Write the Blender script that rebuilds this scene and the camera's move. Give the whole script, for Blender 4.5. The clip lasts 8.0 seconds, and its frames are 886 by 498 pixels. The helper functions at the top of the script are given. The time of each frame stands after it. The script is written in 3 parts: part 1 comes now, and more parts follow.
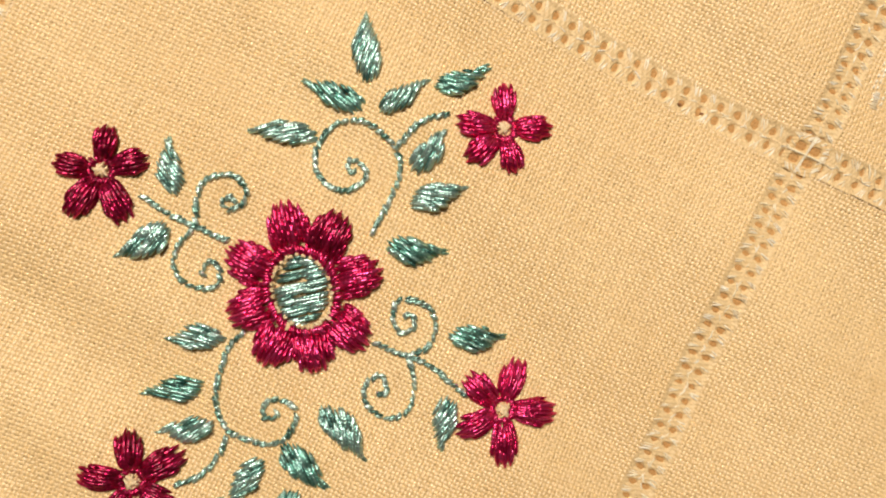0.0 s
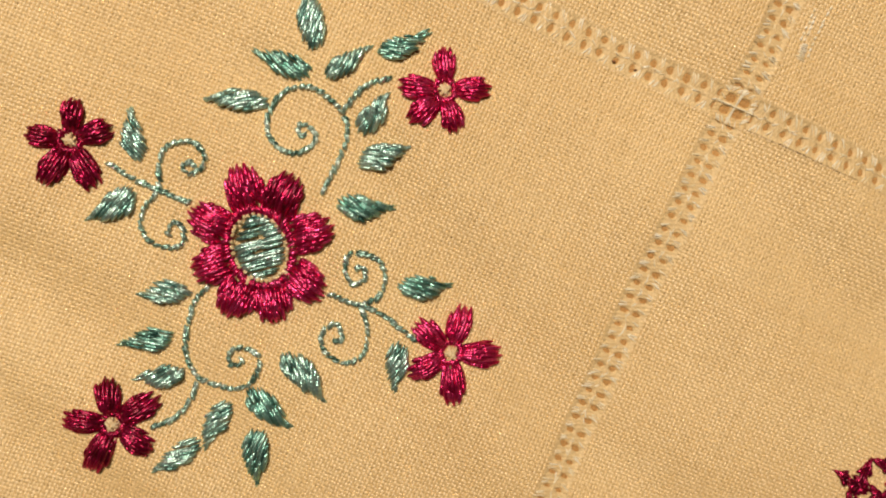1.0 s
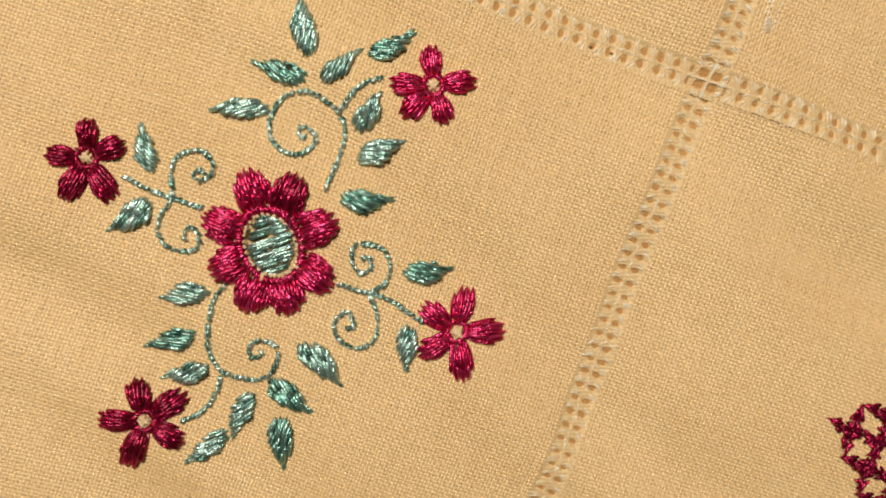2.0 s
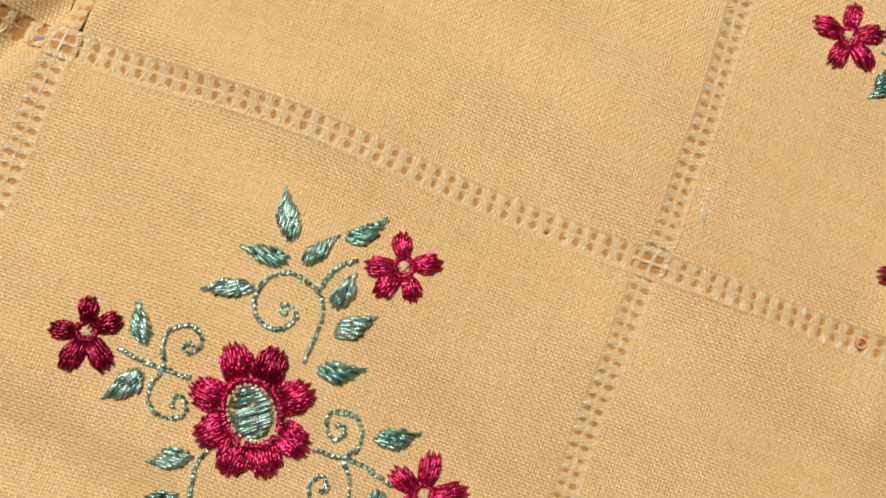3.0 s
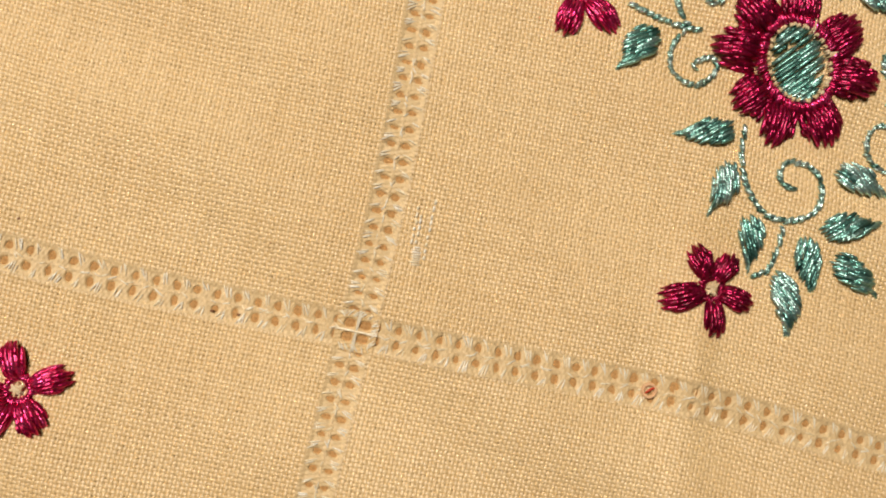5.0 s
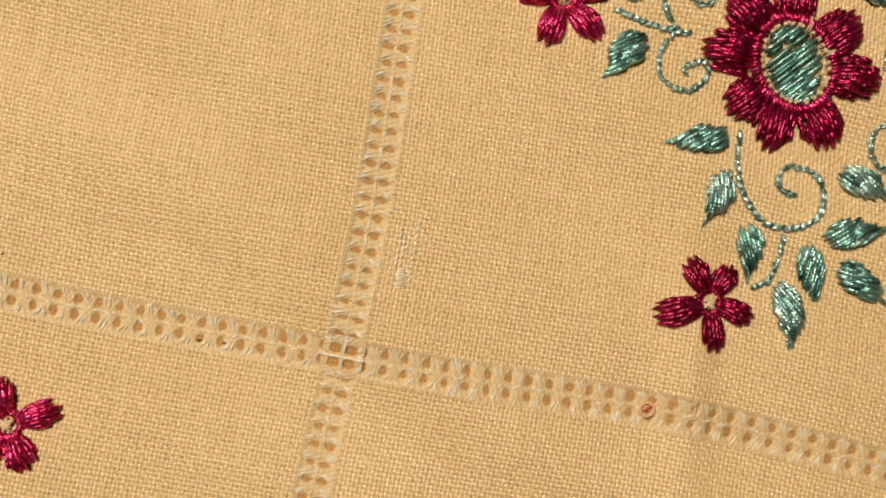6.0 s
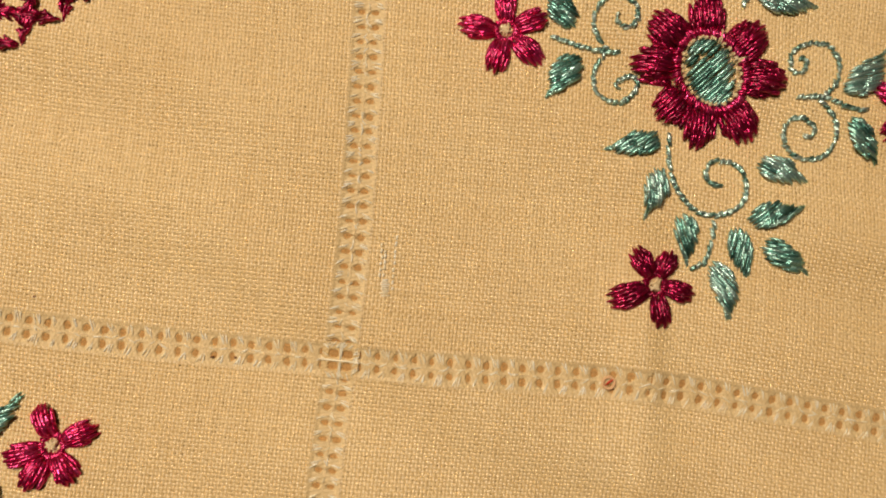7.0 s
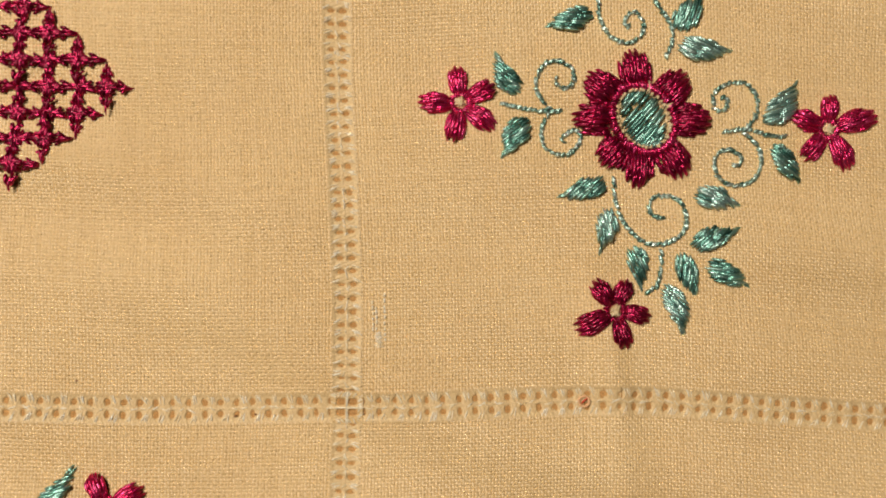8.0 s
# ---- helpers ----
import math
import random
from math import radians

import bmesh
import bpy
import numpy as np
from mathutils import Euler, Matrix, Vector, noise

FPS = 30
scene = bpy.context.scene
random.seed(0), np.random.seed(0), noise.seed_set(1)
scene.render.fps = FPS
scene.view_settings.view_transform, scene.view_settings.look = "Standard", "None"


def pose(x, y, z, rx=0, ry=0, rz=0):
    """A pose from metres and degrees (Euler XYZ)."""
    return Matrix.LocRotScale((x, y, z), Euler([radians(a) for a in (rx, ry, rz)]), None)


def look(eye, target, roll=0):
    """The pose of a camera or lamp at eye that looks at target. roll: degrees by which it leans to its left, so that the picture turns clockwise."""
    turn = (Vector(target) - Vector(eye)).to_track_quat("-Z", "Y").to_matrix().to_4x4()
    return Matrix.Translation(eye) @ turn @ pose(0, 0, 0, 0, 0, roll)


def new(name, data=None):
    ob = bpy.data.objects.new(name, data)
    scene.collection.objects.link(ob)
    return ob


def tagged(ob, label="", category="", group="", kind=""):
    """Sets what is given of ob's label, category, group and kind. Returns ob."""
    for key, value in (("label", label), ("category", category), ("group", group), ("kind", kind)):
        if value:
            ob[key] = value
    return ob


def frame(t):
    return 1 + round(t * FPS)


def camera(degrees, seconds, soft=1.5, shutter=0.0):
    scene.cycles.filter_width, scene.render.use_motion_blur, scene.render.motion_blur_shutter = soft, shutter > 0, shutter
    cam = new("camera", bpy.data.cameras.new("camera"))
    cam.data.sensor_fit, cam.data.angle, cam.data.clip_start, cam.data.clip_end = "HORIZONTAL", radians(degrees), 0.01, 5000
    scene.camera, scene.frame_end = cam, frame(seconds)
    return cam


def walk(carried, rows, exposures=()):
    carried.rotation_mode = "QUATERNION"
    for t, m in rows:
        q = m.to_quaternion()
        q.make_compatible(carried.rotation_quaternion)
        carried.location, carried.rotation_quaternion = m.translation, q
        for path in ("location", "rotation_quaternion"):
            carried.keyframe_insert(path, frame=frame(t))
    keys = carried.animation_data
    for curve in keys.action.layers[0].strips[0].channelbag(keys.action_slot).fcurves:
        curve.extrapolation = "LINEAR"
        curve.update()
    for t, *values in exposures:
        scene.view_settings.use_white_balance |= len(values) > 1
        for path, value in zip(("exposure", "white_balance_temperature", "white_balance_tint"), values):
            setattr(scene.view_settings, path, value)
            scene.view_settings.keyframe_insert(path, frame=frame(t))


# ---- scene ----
cam = camera(55.0, 8.0, soft=1.9, shutter=0.1)

# seconds, place in metres, turn in degrees: the camera hangs a hand's width over the cloth and looks down
PATH = [
    (0, -0.05420, -0.03553, 0.12114, -2.359, -5.008, 25.542),
    (0.2, -0.04982, -0.03127, 0.12151, -2.770, -4.922, 24.835),
    (0.5, -0.04673, -0.03018, 0.11971, -3.369, -3.665, 23.559),
    (0.8, -0.04535, -0.02801, 0.12448, -4.670, -3.437, 23.954),
    (1, -0.04481, -0.02999, 0.13050, -5.565, -3.466, 24.035),
    (1.2, -0.04232, -0.03349, 0.13011, -5.989, -3.314, 23.329),
    (2.3, -0.04366, -0.03009, 0.14318, -3.819, -3.251, 19.470),
    (2.5, -0.04349, -0.02841, 0.14555, -1.665, -3.171, 19.694),
    (2.7, -0.04286, -0.02529, 0.14847, 0.422, -3.148, 20.239),
    (3, -0.04360, -0.02085, 0.15232, 2.638, -3.790, 20.254),
    (3.5, -0.04288, -0.01984, 0.15389, 3.265, -3.473, 19.947),
    (4, -0.03756, -0.01550, 0.14889, 2.929, -4.237, 19.193),
    (4.1, -0.03503, -0.01102, 0.14378, 2.281, -5.371, 18.760),
    (4.3, -0.02575, -0.00165, 0.13778, 1.886, -6.374, 16.649),
    (4.5, -0.01700, 0.00219, 0.13253, 1.897, -6.662, 15.255),
    (4.7, -0.00750, 0.00551, 0.12260, 1.001, -6.009, 13.578),
    (5.8, 0.00684, 0.01289, 0.11460, 1.892, -1.287, 10.205),
    (6, 0.00788, 0.01419, 0.11540, 0.946, -1.665, 9.887),
    (6.5, 0.00702, 0.01504, 0.13068, 3.595, -0.377, 9.385),
    (6.8, 0.00785, 0.01351, 0.13099, 1.962, -1.618, 6.426),
    (7, 0.00905, 0.01602, 0.13210, 0.868, -2.374, 4.930),
    (7.5, 0.01381, 0.02003, 0.14239, 0.006, -2.988, 0.906),
    (8, 0.01372, 0.02403, 0.15081, 1.339, -1.430, -1.337),
]
# seconds, stops, kelvin, tint: the camera meters and balances its picture anew as the view changes
EXPOSURES = [
    (0, 0.28, 6420, 10),
    (0.5, 0.10, 6600, 10),
    (1.0, 0.00, 6950, 10),
    (2.5, 0.00, 6400, 10),
    (3.5, 0.00, 6440, 10),
    (4.5, 0.10, 6230, 10),
    (6.0, -0.06, 6740, 10),
    (6.5, -0.20, 7530, 10),
    (7.0, -0.12, 7100, 10),
    (7.5, -0.12, 7020, 10),
    (8.0, -0.10, 6520, 10),
]
walk(cam, [(t, pose(x, y, z, rx, ry, rz)) for t, x, y, z, rx, ry, rz in PATH], EXPOSURES)

# ---- light ----
world = bpy.data.worlds.new("room_air")
scene.world = world
world.use_nodes = True
world.node_tree.nodes["Background"].inputs["Color"].default_value = (1.0, 0.86, 0.66, 1)
world.node_tree.nodes["Background"].inputs["Strength"].default_value = 0.05

LAMP = (-0.32, 0.24, 0.76)
lamp_data = bpy.data.lights.new("bulb_light", "AREA")
lamp_data.shape, lamp_data.size = "DISK", 0.24
lamp_data.energy = 7.3
lamp_data.color = (1.0, 0.88, 0.74)
bulb_light = new("bulb_light", lamp_data)
bulb_light.matrix_world = look(LAMP, (0.0, 0.0, 0.0))

# ---- materials ----


def mat(name, base, rough=0.6, spec=0.4):
    m = bpy.data.materials.new(name)
    m.use_nodes = True
    b = m.node_tree.nodes["Principled BSDF"]
    b.inputs["Base Color"].default_value = (*base, 1)
    b.inputs["Roughness"].default_value = rough
    b.inputs["Specular IOR Level"].default_value = spec
    return m, m.node_tree, b


def nd(tree, kind, **sockets):
    n = tree.nodes.new(kind)
    for k, v in sockets.items():
        n.inputs[k.replace("_", " ")].default_value = v
    return n


def ramp(tree, source, stops):
    r = tree.nodes.new("ShaderNodeValToRGB")
    while len(r.color_ramp.elements) < len(stops):
        r.color_ramp.elements.new(0.5)
    for e, (p, c) in zip(r.color_ramp.elements, stops):
        e.position, e.color = p, (*c, 1)
    tree.links.new(source, r.inputs["Fac"])
    return r.outputs["Color"]


def multiply(tree, a, b, amount=1.0):
    n = tree.nodes.new("ShaderNodeMix")
    n.data_type, n.blend_type = "RGBA", "MULTIPLY"
    n.inputs["Factor"].default_value = amount
    tree.links.new(a, n.inputs["A"])
    tree.links.new(b, n.inputs["B"])
    return n.outputs["Result"]


def noise_out(tree, scale, detail=3.0, stretch=None):
    co = tree.nodes.new("ShaderNodeTexCoord").outputs["Object"]
    if stretch:
        mp = nd(tree, "ShaderNodeMapping", Scale=stretch)
        tree.links.new(co, mp.inputs["Vector"])
        co = mp.outputs["Vector"]
    n = nd(tree, "ShaderNodeTexNoise", Scale=scale, Detail=detail)
    tree.links.new(co, n.inputs["Vector"])
    return n.outputs["Fac"]


def bump(tree, b, height, strength, distance):
    n = nd(tree, "ShaderNodeBump", Strength=strength, Distance=distance)
    tree.links.new(height, n.inputs["Height"])
    tree.links.new(n.outputs["Normal"], b.inputs["Normal"])


def twist(tree, turn_mm, lean):
    """The ply of a thread: a sine that winds round it. The first texture coordinate is millimetres along, the second the way across."""
    uv = tree.nodes.new("ShaderNodeUVMap").outputs["UV"]
    sep = tree.nodes.new("ShaderNodeSeparateXYZ")
    tree.links.new(uv, sep.inputs["Vector"])
    a = tree.nodes.new("ShaderNodeMath")
    a.operation = "MULTIPLY"
    a.inputs[1].default_value = 2 * math.pi / turn_mm
    tree.links.new(sep.outputs["X"], a.inputs[0])
    b = tree.nodes.new("ShaderNodeMath")
    b.operation = "MULTIPLY_ADD"
    b.inputs[1].default_value = lean
    tree.links.new(sep.outputs["Y"], b.inputs[0])
    tree.links.new(a.outputs[0], b.inputs[2])
    c = tree.nodes.new("ShaderNodeMath")
    c.operation = "SINE"
    tree.links.new(b.outputs[0], c.inputs[0])
    d = nd(tree, "ShaderNodeMapRange", From_Min=-1.0, From_Max=1.0)
    tree.links.new(c.outputs[0], d.inputs["Value"])
    return d.outputs["Result"]


def added(tree, a, b, share):
    n = tree.nodes.new("ShaderNodeMath")
    n.operation = "MULTIPLY_ADD"
    n.inputs[1].default_value = share
    tree.links.new(a, n.inputs[0])
    tree.links.new(b, n.inputs[2])
    return n.outputs[0]


def halved(tree, a):
    n = tree.nodes.new("ShaderNodeMath")
    n.operation = "MULTIPLY"
    n.inputs[1].default_value = 0.5
    tree.links.new(a, n.inputs[0])
    return n.outputs[0]


def yarn_material(name, light, mid, dark, rough, gloss, stain=True, ply=False):
    """Spun cotton: each yarn a shade of its own, soft stains over many yarns, fibre fuzz."""
    m, tree, b = mat(name, mid, rough, gloss)
    isl = tree.nodes.new("ShaderNodeNewGeometry").outputs["Random Per Island"]
    col = ramp(tree, isl, [(0.0, dark), (0.45, mid), (1.0, light)])
    if stain:
        spots = ramp(tree, noise_out(tree, 32.0, 4.0), [(0.3, (0.90, 0.86, 0.80)), (0.7, (1.0, 1.0, 1.0))])
        col = multiply(tree, col, spots, 0.8)
    slub = ramp(tree, noise_out(tree, 1900.0, 2.0), [(0.3, (0.80, 0.77, 0.72)), (0.65, (1.0, 1.0, 1.0))])
    col = multiply(tree, col, slub, 0.75)
    tree.links.new(col, b.inputs["Base Color"])
    fuzz = noise_out(tree, 6500.0, 2.0)
    if ply:
        wind = twist(tree, 0.5, 4.0)
        # hollows between the plies slightly darker: their shade is put into the colour
        tree.links.new(multiply(tree, col, ramp(tree, wind, [(0.0, (0.90, 0.86, 0.80)), (0.5, (1.0, 1.0, 1.0))])), b.inputs["Base Color"])
        bump(tree, b, added(tree, fuzz, wind, 0.5), 0.8, 0.00007)
    else:
        bump(tree, b, fuzz, 0.5, 0.00006)
    return m


CLOTH = yarn_material("butter_yellow_cotton", (0.84, 0.635, 0.345), (0.82, 0.61, 0.32), (0.79, 0.575, 0.285), 0.39, 0.9)
HEM = yarn_material("pale_hem_thread", (0.82, 0.64, 0.37), (0.79, 0.59, 0.315), (0.75, 0.535, 0.26), 0.5, 0.4, False)
IVORY = yarn_material("ivory_hem_floss", (0.96, 0.92, 0.80), (0.94, 0.86, 0.67), (0.90, 0.78, 0.52), 0.30, 1.0, False)
PALE = yarn_material("pale_beige_thread", (0.86, 0.73, 0.50), (0.80, 0.64, 0.39), (0.72, 0.53, 0.29), 0.5, 0.4, False, True)


def floss_material(name, stops, rough, tint, metal=0.88, ior=1.6):
    """Shiny two-ply embroidery floss: a shade for each stitch; the winding of the plies breaks the gloss into beads."""
    m, tree, b = mat(name, stops[1][1], rough, 0.5)
    b.inputs["IOR"].default_value = ior
    b.inputs["Specular Tint"].default_value = (*tint, 1)
    b.inputs["Metallic"].default_value = metal
    b.inputs["Coat Weight"].default_value = 0.3
    b.inputs["Coat IOR"].default_value = 1.6
    b.inputs["Coat Roughness"].default_value = 0.28
    isl = tree.nodes.new("ShaderNodeNewGeometry").outputs["Random Per Island"]
    col = ramp(tree, isl, stops)
    fibre = ramp(tree, noise_out(tree, 2600.0, 3.0), [(0.32, (0.72, 0.72, 0.72)), (0.62, (1.0, 1.0, 1.0))])
    col = multiply(tree, col, fibre, 0.7)
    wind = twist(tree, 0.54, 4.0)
    # shade between the two plies, put into the colour on top of the bump
    groove_shade = ramp(tree, wind, [(0.05, (0.55, 0.55, 0.55)), (0.5, (1.0, 1.0, 1.0))])
    tree.links.new(multiply(tree, col, groove_shade, 0.5), b.inputs["Base Color"])
    tone = noise_out(tree, 3500.0, 2.0)
    rr = nd(tree, "ShaderNodeMapRange", To_Min=rough - 0.07, To_Max=rough + 0.12)
    tree.links.new(tone, rr.inputs["Value"])
    tree.links.new(rr.outputs["Result"], b.inputs["Roughness"])
    bump(tree, b, added(tree, noise_out(tree, 3600.0, 2.0), halved(tree, wind), 0.9), 1.0, 0.000065)
    return m


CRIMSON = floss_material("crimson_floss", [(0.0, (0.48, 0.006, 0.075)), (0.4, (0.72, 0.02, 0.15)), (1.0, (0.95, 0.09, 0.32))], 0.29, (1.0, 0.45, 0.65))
# darker copy of the crimson; on flower B dimmer light is put into colour
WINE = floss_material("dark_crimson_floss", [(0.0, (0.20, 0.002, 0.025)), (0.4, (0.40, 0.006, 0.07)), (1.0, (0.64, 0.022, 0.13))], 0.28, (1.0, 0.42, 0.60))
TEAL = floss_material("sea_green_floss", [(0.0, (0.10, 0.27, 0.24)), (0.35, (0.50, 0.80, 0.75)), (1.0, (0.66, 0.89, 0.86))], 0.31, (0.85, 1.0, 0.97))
# darker copy of the sea green; motif B's dimmer light is in its tone
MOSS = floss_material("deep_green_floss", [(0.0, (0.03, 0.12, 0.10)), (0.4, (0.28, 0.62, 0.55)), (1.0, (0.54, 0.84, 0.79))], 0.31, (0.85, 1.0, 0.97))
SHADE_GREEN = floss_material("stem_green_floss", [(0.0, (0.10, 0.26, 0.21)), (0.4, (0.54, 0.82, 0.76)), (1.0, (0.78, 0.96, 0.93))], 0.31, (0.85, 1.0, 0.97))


def sheet_material(name, deep, pale):
    """The same cotton where it stays out of close view: woven relief from two crossing waves."""
    m, tree, b = mat(name, pale, 0.8, 0.2)
    co = tree.nodes.new("ShaderNodeTexCoord").outputs["Object"]
    total = None
    for turn in (0.0, math.pi / 2):
        wv = nd(tree, "ShaderNodeTexWave", Scale=520.0, Distortion=0.6, Detail=1.0)
        mp = nd(tree, "ShaderNodeMapping", Rotation=(0, 0, turn))
        tree.links.new(co, mp.inputs["Vector"])
        tree.links.new(mp.outputs["Vector"], wv.inputs["Vector"])
        if total is None:
            total = wv.outputs["Fac"]
        else:
            s = tree.nodes.new("ShaderNodeMath")
            s.operation = "ADD"
            tree.links.new(total, s.inputs[0])
            tree.links.new(wv.outputs["Fac"], s.inputs[1])
            total = s.outputs[0]
    col = ramp(tree, noise_out(tree, 40.0, 5.0), [(0.3, deep), (0.7, pale)])
    grain = ramp(tree, total, [(0.0, (0.72, 0.66, 0.58)), (0.8, (1.0, 1.0, 1.0))])
    tree.links.new(multiply(tree, col, grain, 0.8), b.inputs["Base Color"])
    bump(tree, b, total, 0.5, 0.00008)
    return m


SHEET = sheet_material("butter_yellow_cotton_sheet", (0.72, 0.52, 0.27), (0.78, 0.59, 0.33))
# lower layer of yellow cloth; the holes' shade is put into its colour
BACKING = sheet_material("tan_cotton_backing", (0.46, 0.25, 0.09), (0.57, 0.33, 0.13))


def rough_material(name, c0, c1, scale, rough, stretch=None, depth=0.0005):
    m, tree, b = mat(name, c0, rough, 0.4)
    n = noise_out(tree, scale, 6.0, stretch)
    tree.links.new(ramp(tree, n, [(0.3, c0), (0.7, c1)]), b.inputs["Base Color"])
    bump(tree, b, n, 0.3, depth)
    return m


WOOD = rough_material("honey_wood", (0.22, 0.11, 0.045), (0.36, 0.20, 0.09), 9.0, 0.4, (1, 14, 14))
PLASTER = rough_material("cream_plaster", (0.70, 0.64, 0.54), (0.76, 0.70, 0.60), 6.0, 0.9)
FLOORING = rough_material("brown_floor", (0.16, 0.09, 0.05), (0.25, 0.15, 0.08), 5.0, 0.5, (1, 10, 1))
ENAMEL = rough_material("white_enamel", (0.78, 0.76, 0.72), (0.82, 0.80, 0.76), 30.0, 0.35)
glow, _tree, _b = mat("lit_bulb", (1, 0.9, 0.75), 0.4)
_b.inputs["Emission Color"].default_value = (1.0, 0.85, 0.62, 1)
_b.inputs["Emission Strength"].default_value = 8.0

# ---- helpers for meshes ----
MM = 0.001


def smoothstep(a, b, x):
    t = np.clip((x - a) / (b - a), 0.0, 1.0)
    return t * t * (3 - 2 * t)


def relief(x, y):
    """Height of the cloth in metres over its rest plane: it lies loosely, with low folds. x and y in millimetres."""
    x, y = np.asarray(x, float), np.asarray(y, float)
    z = 1.1 * np.exp(-((x + 55) ** 2 + (y + 42) ** 2) / 30.0**2)
    z += 0.9 * np.exp(-((0.35 * x + y - 16) / 13.0) ** 2) * np.exp(-((x - 2) / 70.0) ** 2)
    z -= 0.9 * np.exp(-((0.30 * x + y + 8) / 9.0) ** 2) * np.exp(-((x + 18) / 26.0) ** 2)
    z += 0.8 * np.exp(-((0.45 * x + y + 22) / 8.0) ** 2) * smoothstep(-40, 10, x) * (1 - smoothstep(60, 110, x))
    z -= 0.5 * np.exp(-((0.55 * x + y + 45) / 9.0) ** 2) * smoothstep(-30, 20, x)
    z += 1.1 * np.exp(-((x - 47.5 + 0.12 * y) / 3.2) ** 2) * np.exp(-((y - 5) / 22.0) ** 2)
    z -= 0.5 * np.exp(-((x - 56 + 0.12 * y) / 6.0) ** 2) * np.exp(-((y - 4) / 26.0) ** 2)
    z += 0.5 * np.sin(0.085 * x + 0.045 * y + 1.0) + 0.3 * np.sin(0.05 * x - 0.13 * y)
    z += 0.85 * np.sin(0.27 * (0.32 * x + y) + 1.3 * np.sin(0.045 * x - 0.02 * y)) * (0.55 + 0.45 * np.sin(0.06 * x + 0.09 * y + 0.6))
    z += 0.8 * smoothstep(70, 105, x) * smoothstep(40, 75, y)
    fold = x + 118 - 0.55 * (y - 2)
    z -= 3.0 * np.exp(-((fold) / 4.6) ** 2) * smoothstep(-45, -10, y)
    z += 3.0 * smoothstep(0, -8, fold) + 0.9 * np.exp(-((fold - 5.5) / 3.0) ** 2) * smoothstep(-45, -10, y)
    return z * MM


def drift(u, v):
    """Where the weave's grid point (u, v) lies on the pulled cloth, in millimetres."""
    u, v = np.asarray(u, float), np.asarray(v, float)
    x = u + 0.018 * np.minimum(v, 0) * smoothstep(-60, 0, u) + 0.5 * np.sin(v / 14.0) * np.exp(-((u - 0) / 30.0) ** 2)
    y = v - 0.105 * np.maximum(u - 44, 0) ** 2 / (np.maximum(u - 44, 0) + 12) + 2.0 * np.exp(-((u + 68) / 26.0) ** 2)
    return x, y


def mesh_of(name, verts, faces, material, smooth=True):
    me = bpy.data.meshes.new(name)
    me.from_pydata([tuple(v) for v in verts], [], faces)
    me.materials.append(material)
    if smooth:
        me.polygons.foreach_set("use_smooth", [True] * len(me.polygons))
    me.update()
    return me


def put(name, me, parent, label="", kind=""):
    ob = new(name, me)
    ob.parent = parent
    return tagged(ob, label=label, kind=kind)


RING = [(-1.0, -0.25), (-0.72, 0.62), (0.0, 1.0), (0.72, 0.62), (1.0, -0.25)]


class Threads:
    """Gathers stitches and strands, each a rounded, tapered length of thread."""

    def __init__(self):
        self.v, self.f, self.uv = [], [], []

    def strand(self, pts, radius, flat=0.8, ends=0.4):
        """pts: places in metres along the strand."""
        p = np.asarray(pts, float)
        n = len(p)
        d = np.gradient(p, axis=0)
        d /= np.linalg.norm(d, axis=1)[:, None] + 1e-12
        side = np.cross(d, (0.0, 0.0, 1.0))
        side /= np.linalg.norm(side, axis=1)[:, None] + 1e-9
        up = np.cross(side, d)
        o = len(self.v)
        run = np.r_[0, np.cumsum(np.linalg.norm(np.diff(p, axis=0), axis=1))] / MM + random.uniform(0, 0.5)
        for i in range(n):
            t = i / (n - 1)
            r = radius * (ends + (1 - ends) * min(1.0, 4.5 * min(t, 1 - t) + 0.05))
            for k, (a, b) in enumerate(RING):
                self.uv.append((run[i], k / 4.0))
                self.v.append(p[i] + side[i] * (a * r) + up[i] * (b * r * flat))
        k = len(RING)
        for i in range(n - 1):
            for j in range(k - 1):
                a = o + i * k + j
                self.f.append((a, a + 1, a + k + 1, a + k))
        return self

    def mesh(self, name, material):
        me = mesh_of(name, self.v, self.f, material)
        layer = me.uv_layers.new(name="UVMap")
        which = np.empty(len(me.loops), dtype=np.int32)
        me.loops.foreach_get("vertex_index", which)
        layer.data.foreach_set("uv", np.array(self.uv, dtype=np.float32)[which].ravel())
        return me


def laid(xy, lift, arch=0.25):
    """A stitch along points in millimetres, on the cloth: it comes up out of the weave, arches and goes down again."""
    xy = np.asarray(xy, float)
    t = np.linspace(0, 1, len(xy))
    z = relief(xy[:, 0], xy[:, 1]) + (lift + arch * np.sin(np.pi * t) ** 0.6 - 0.28 * (np.abs(2 * t - 1) ** 8)) * MM
    return np.column_stack([xy * MM, z])


def between(a, b, n=6, bend=0.0):
    a, b = np.asarray(a, float), np.asarray(b, float)
    t = np.linspace(0, 1, n)[:, None]
    nrm = np.array([-(b - a)[1], (b - a)[0]])
    return a + (b - a) * t + nrm * bend * np.sin(np.pi * t)


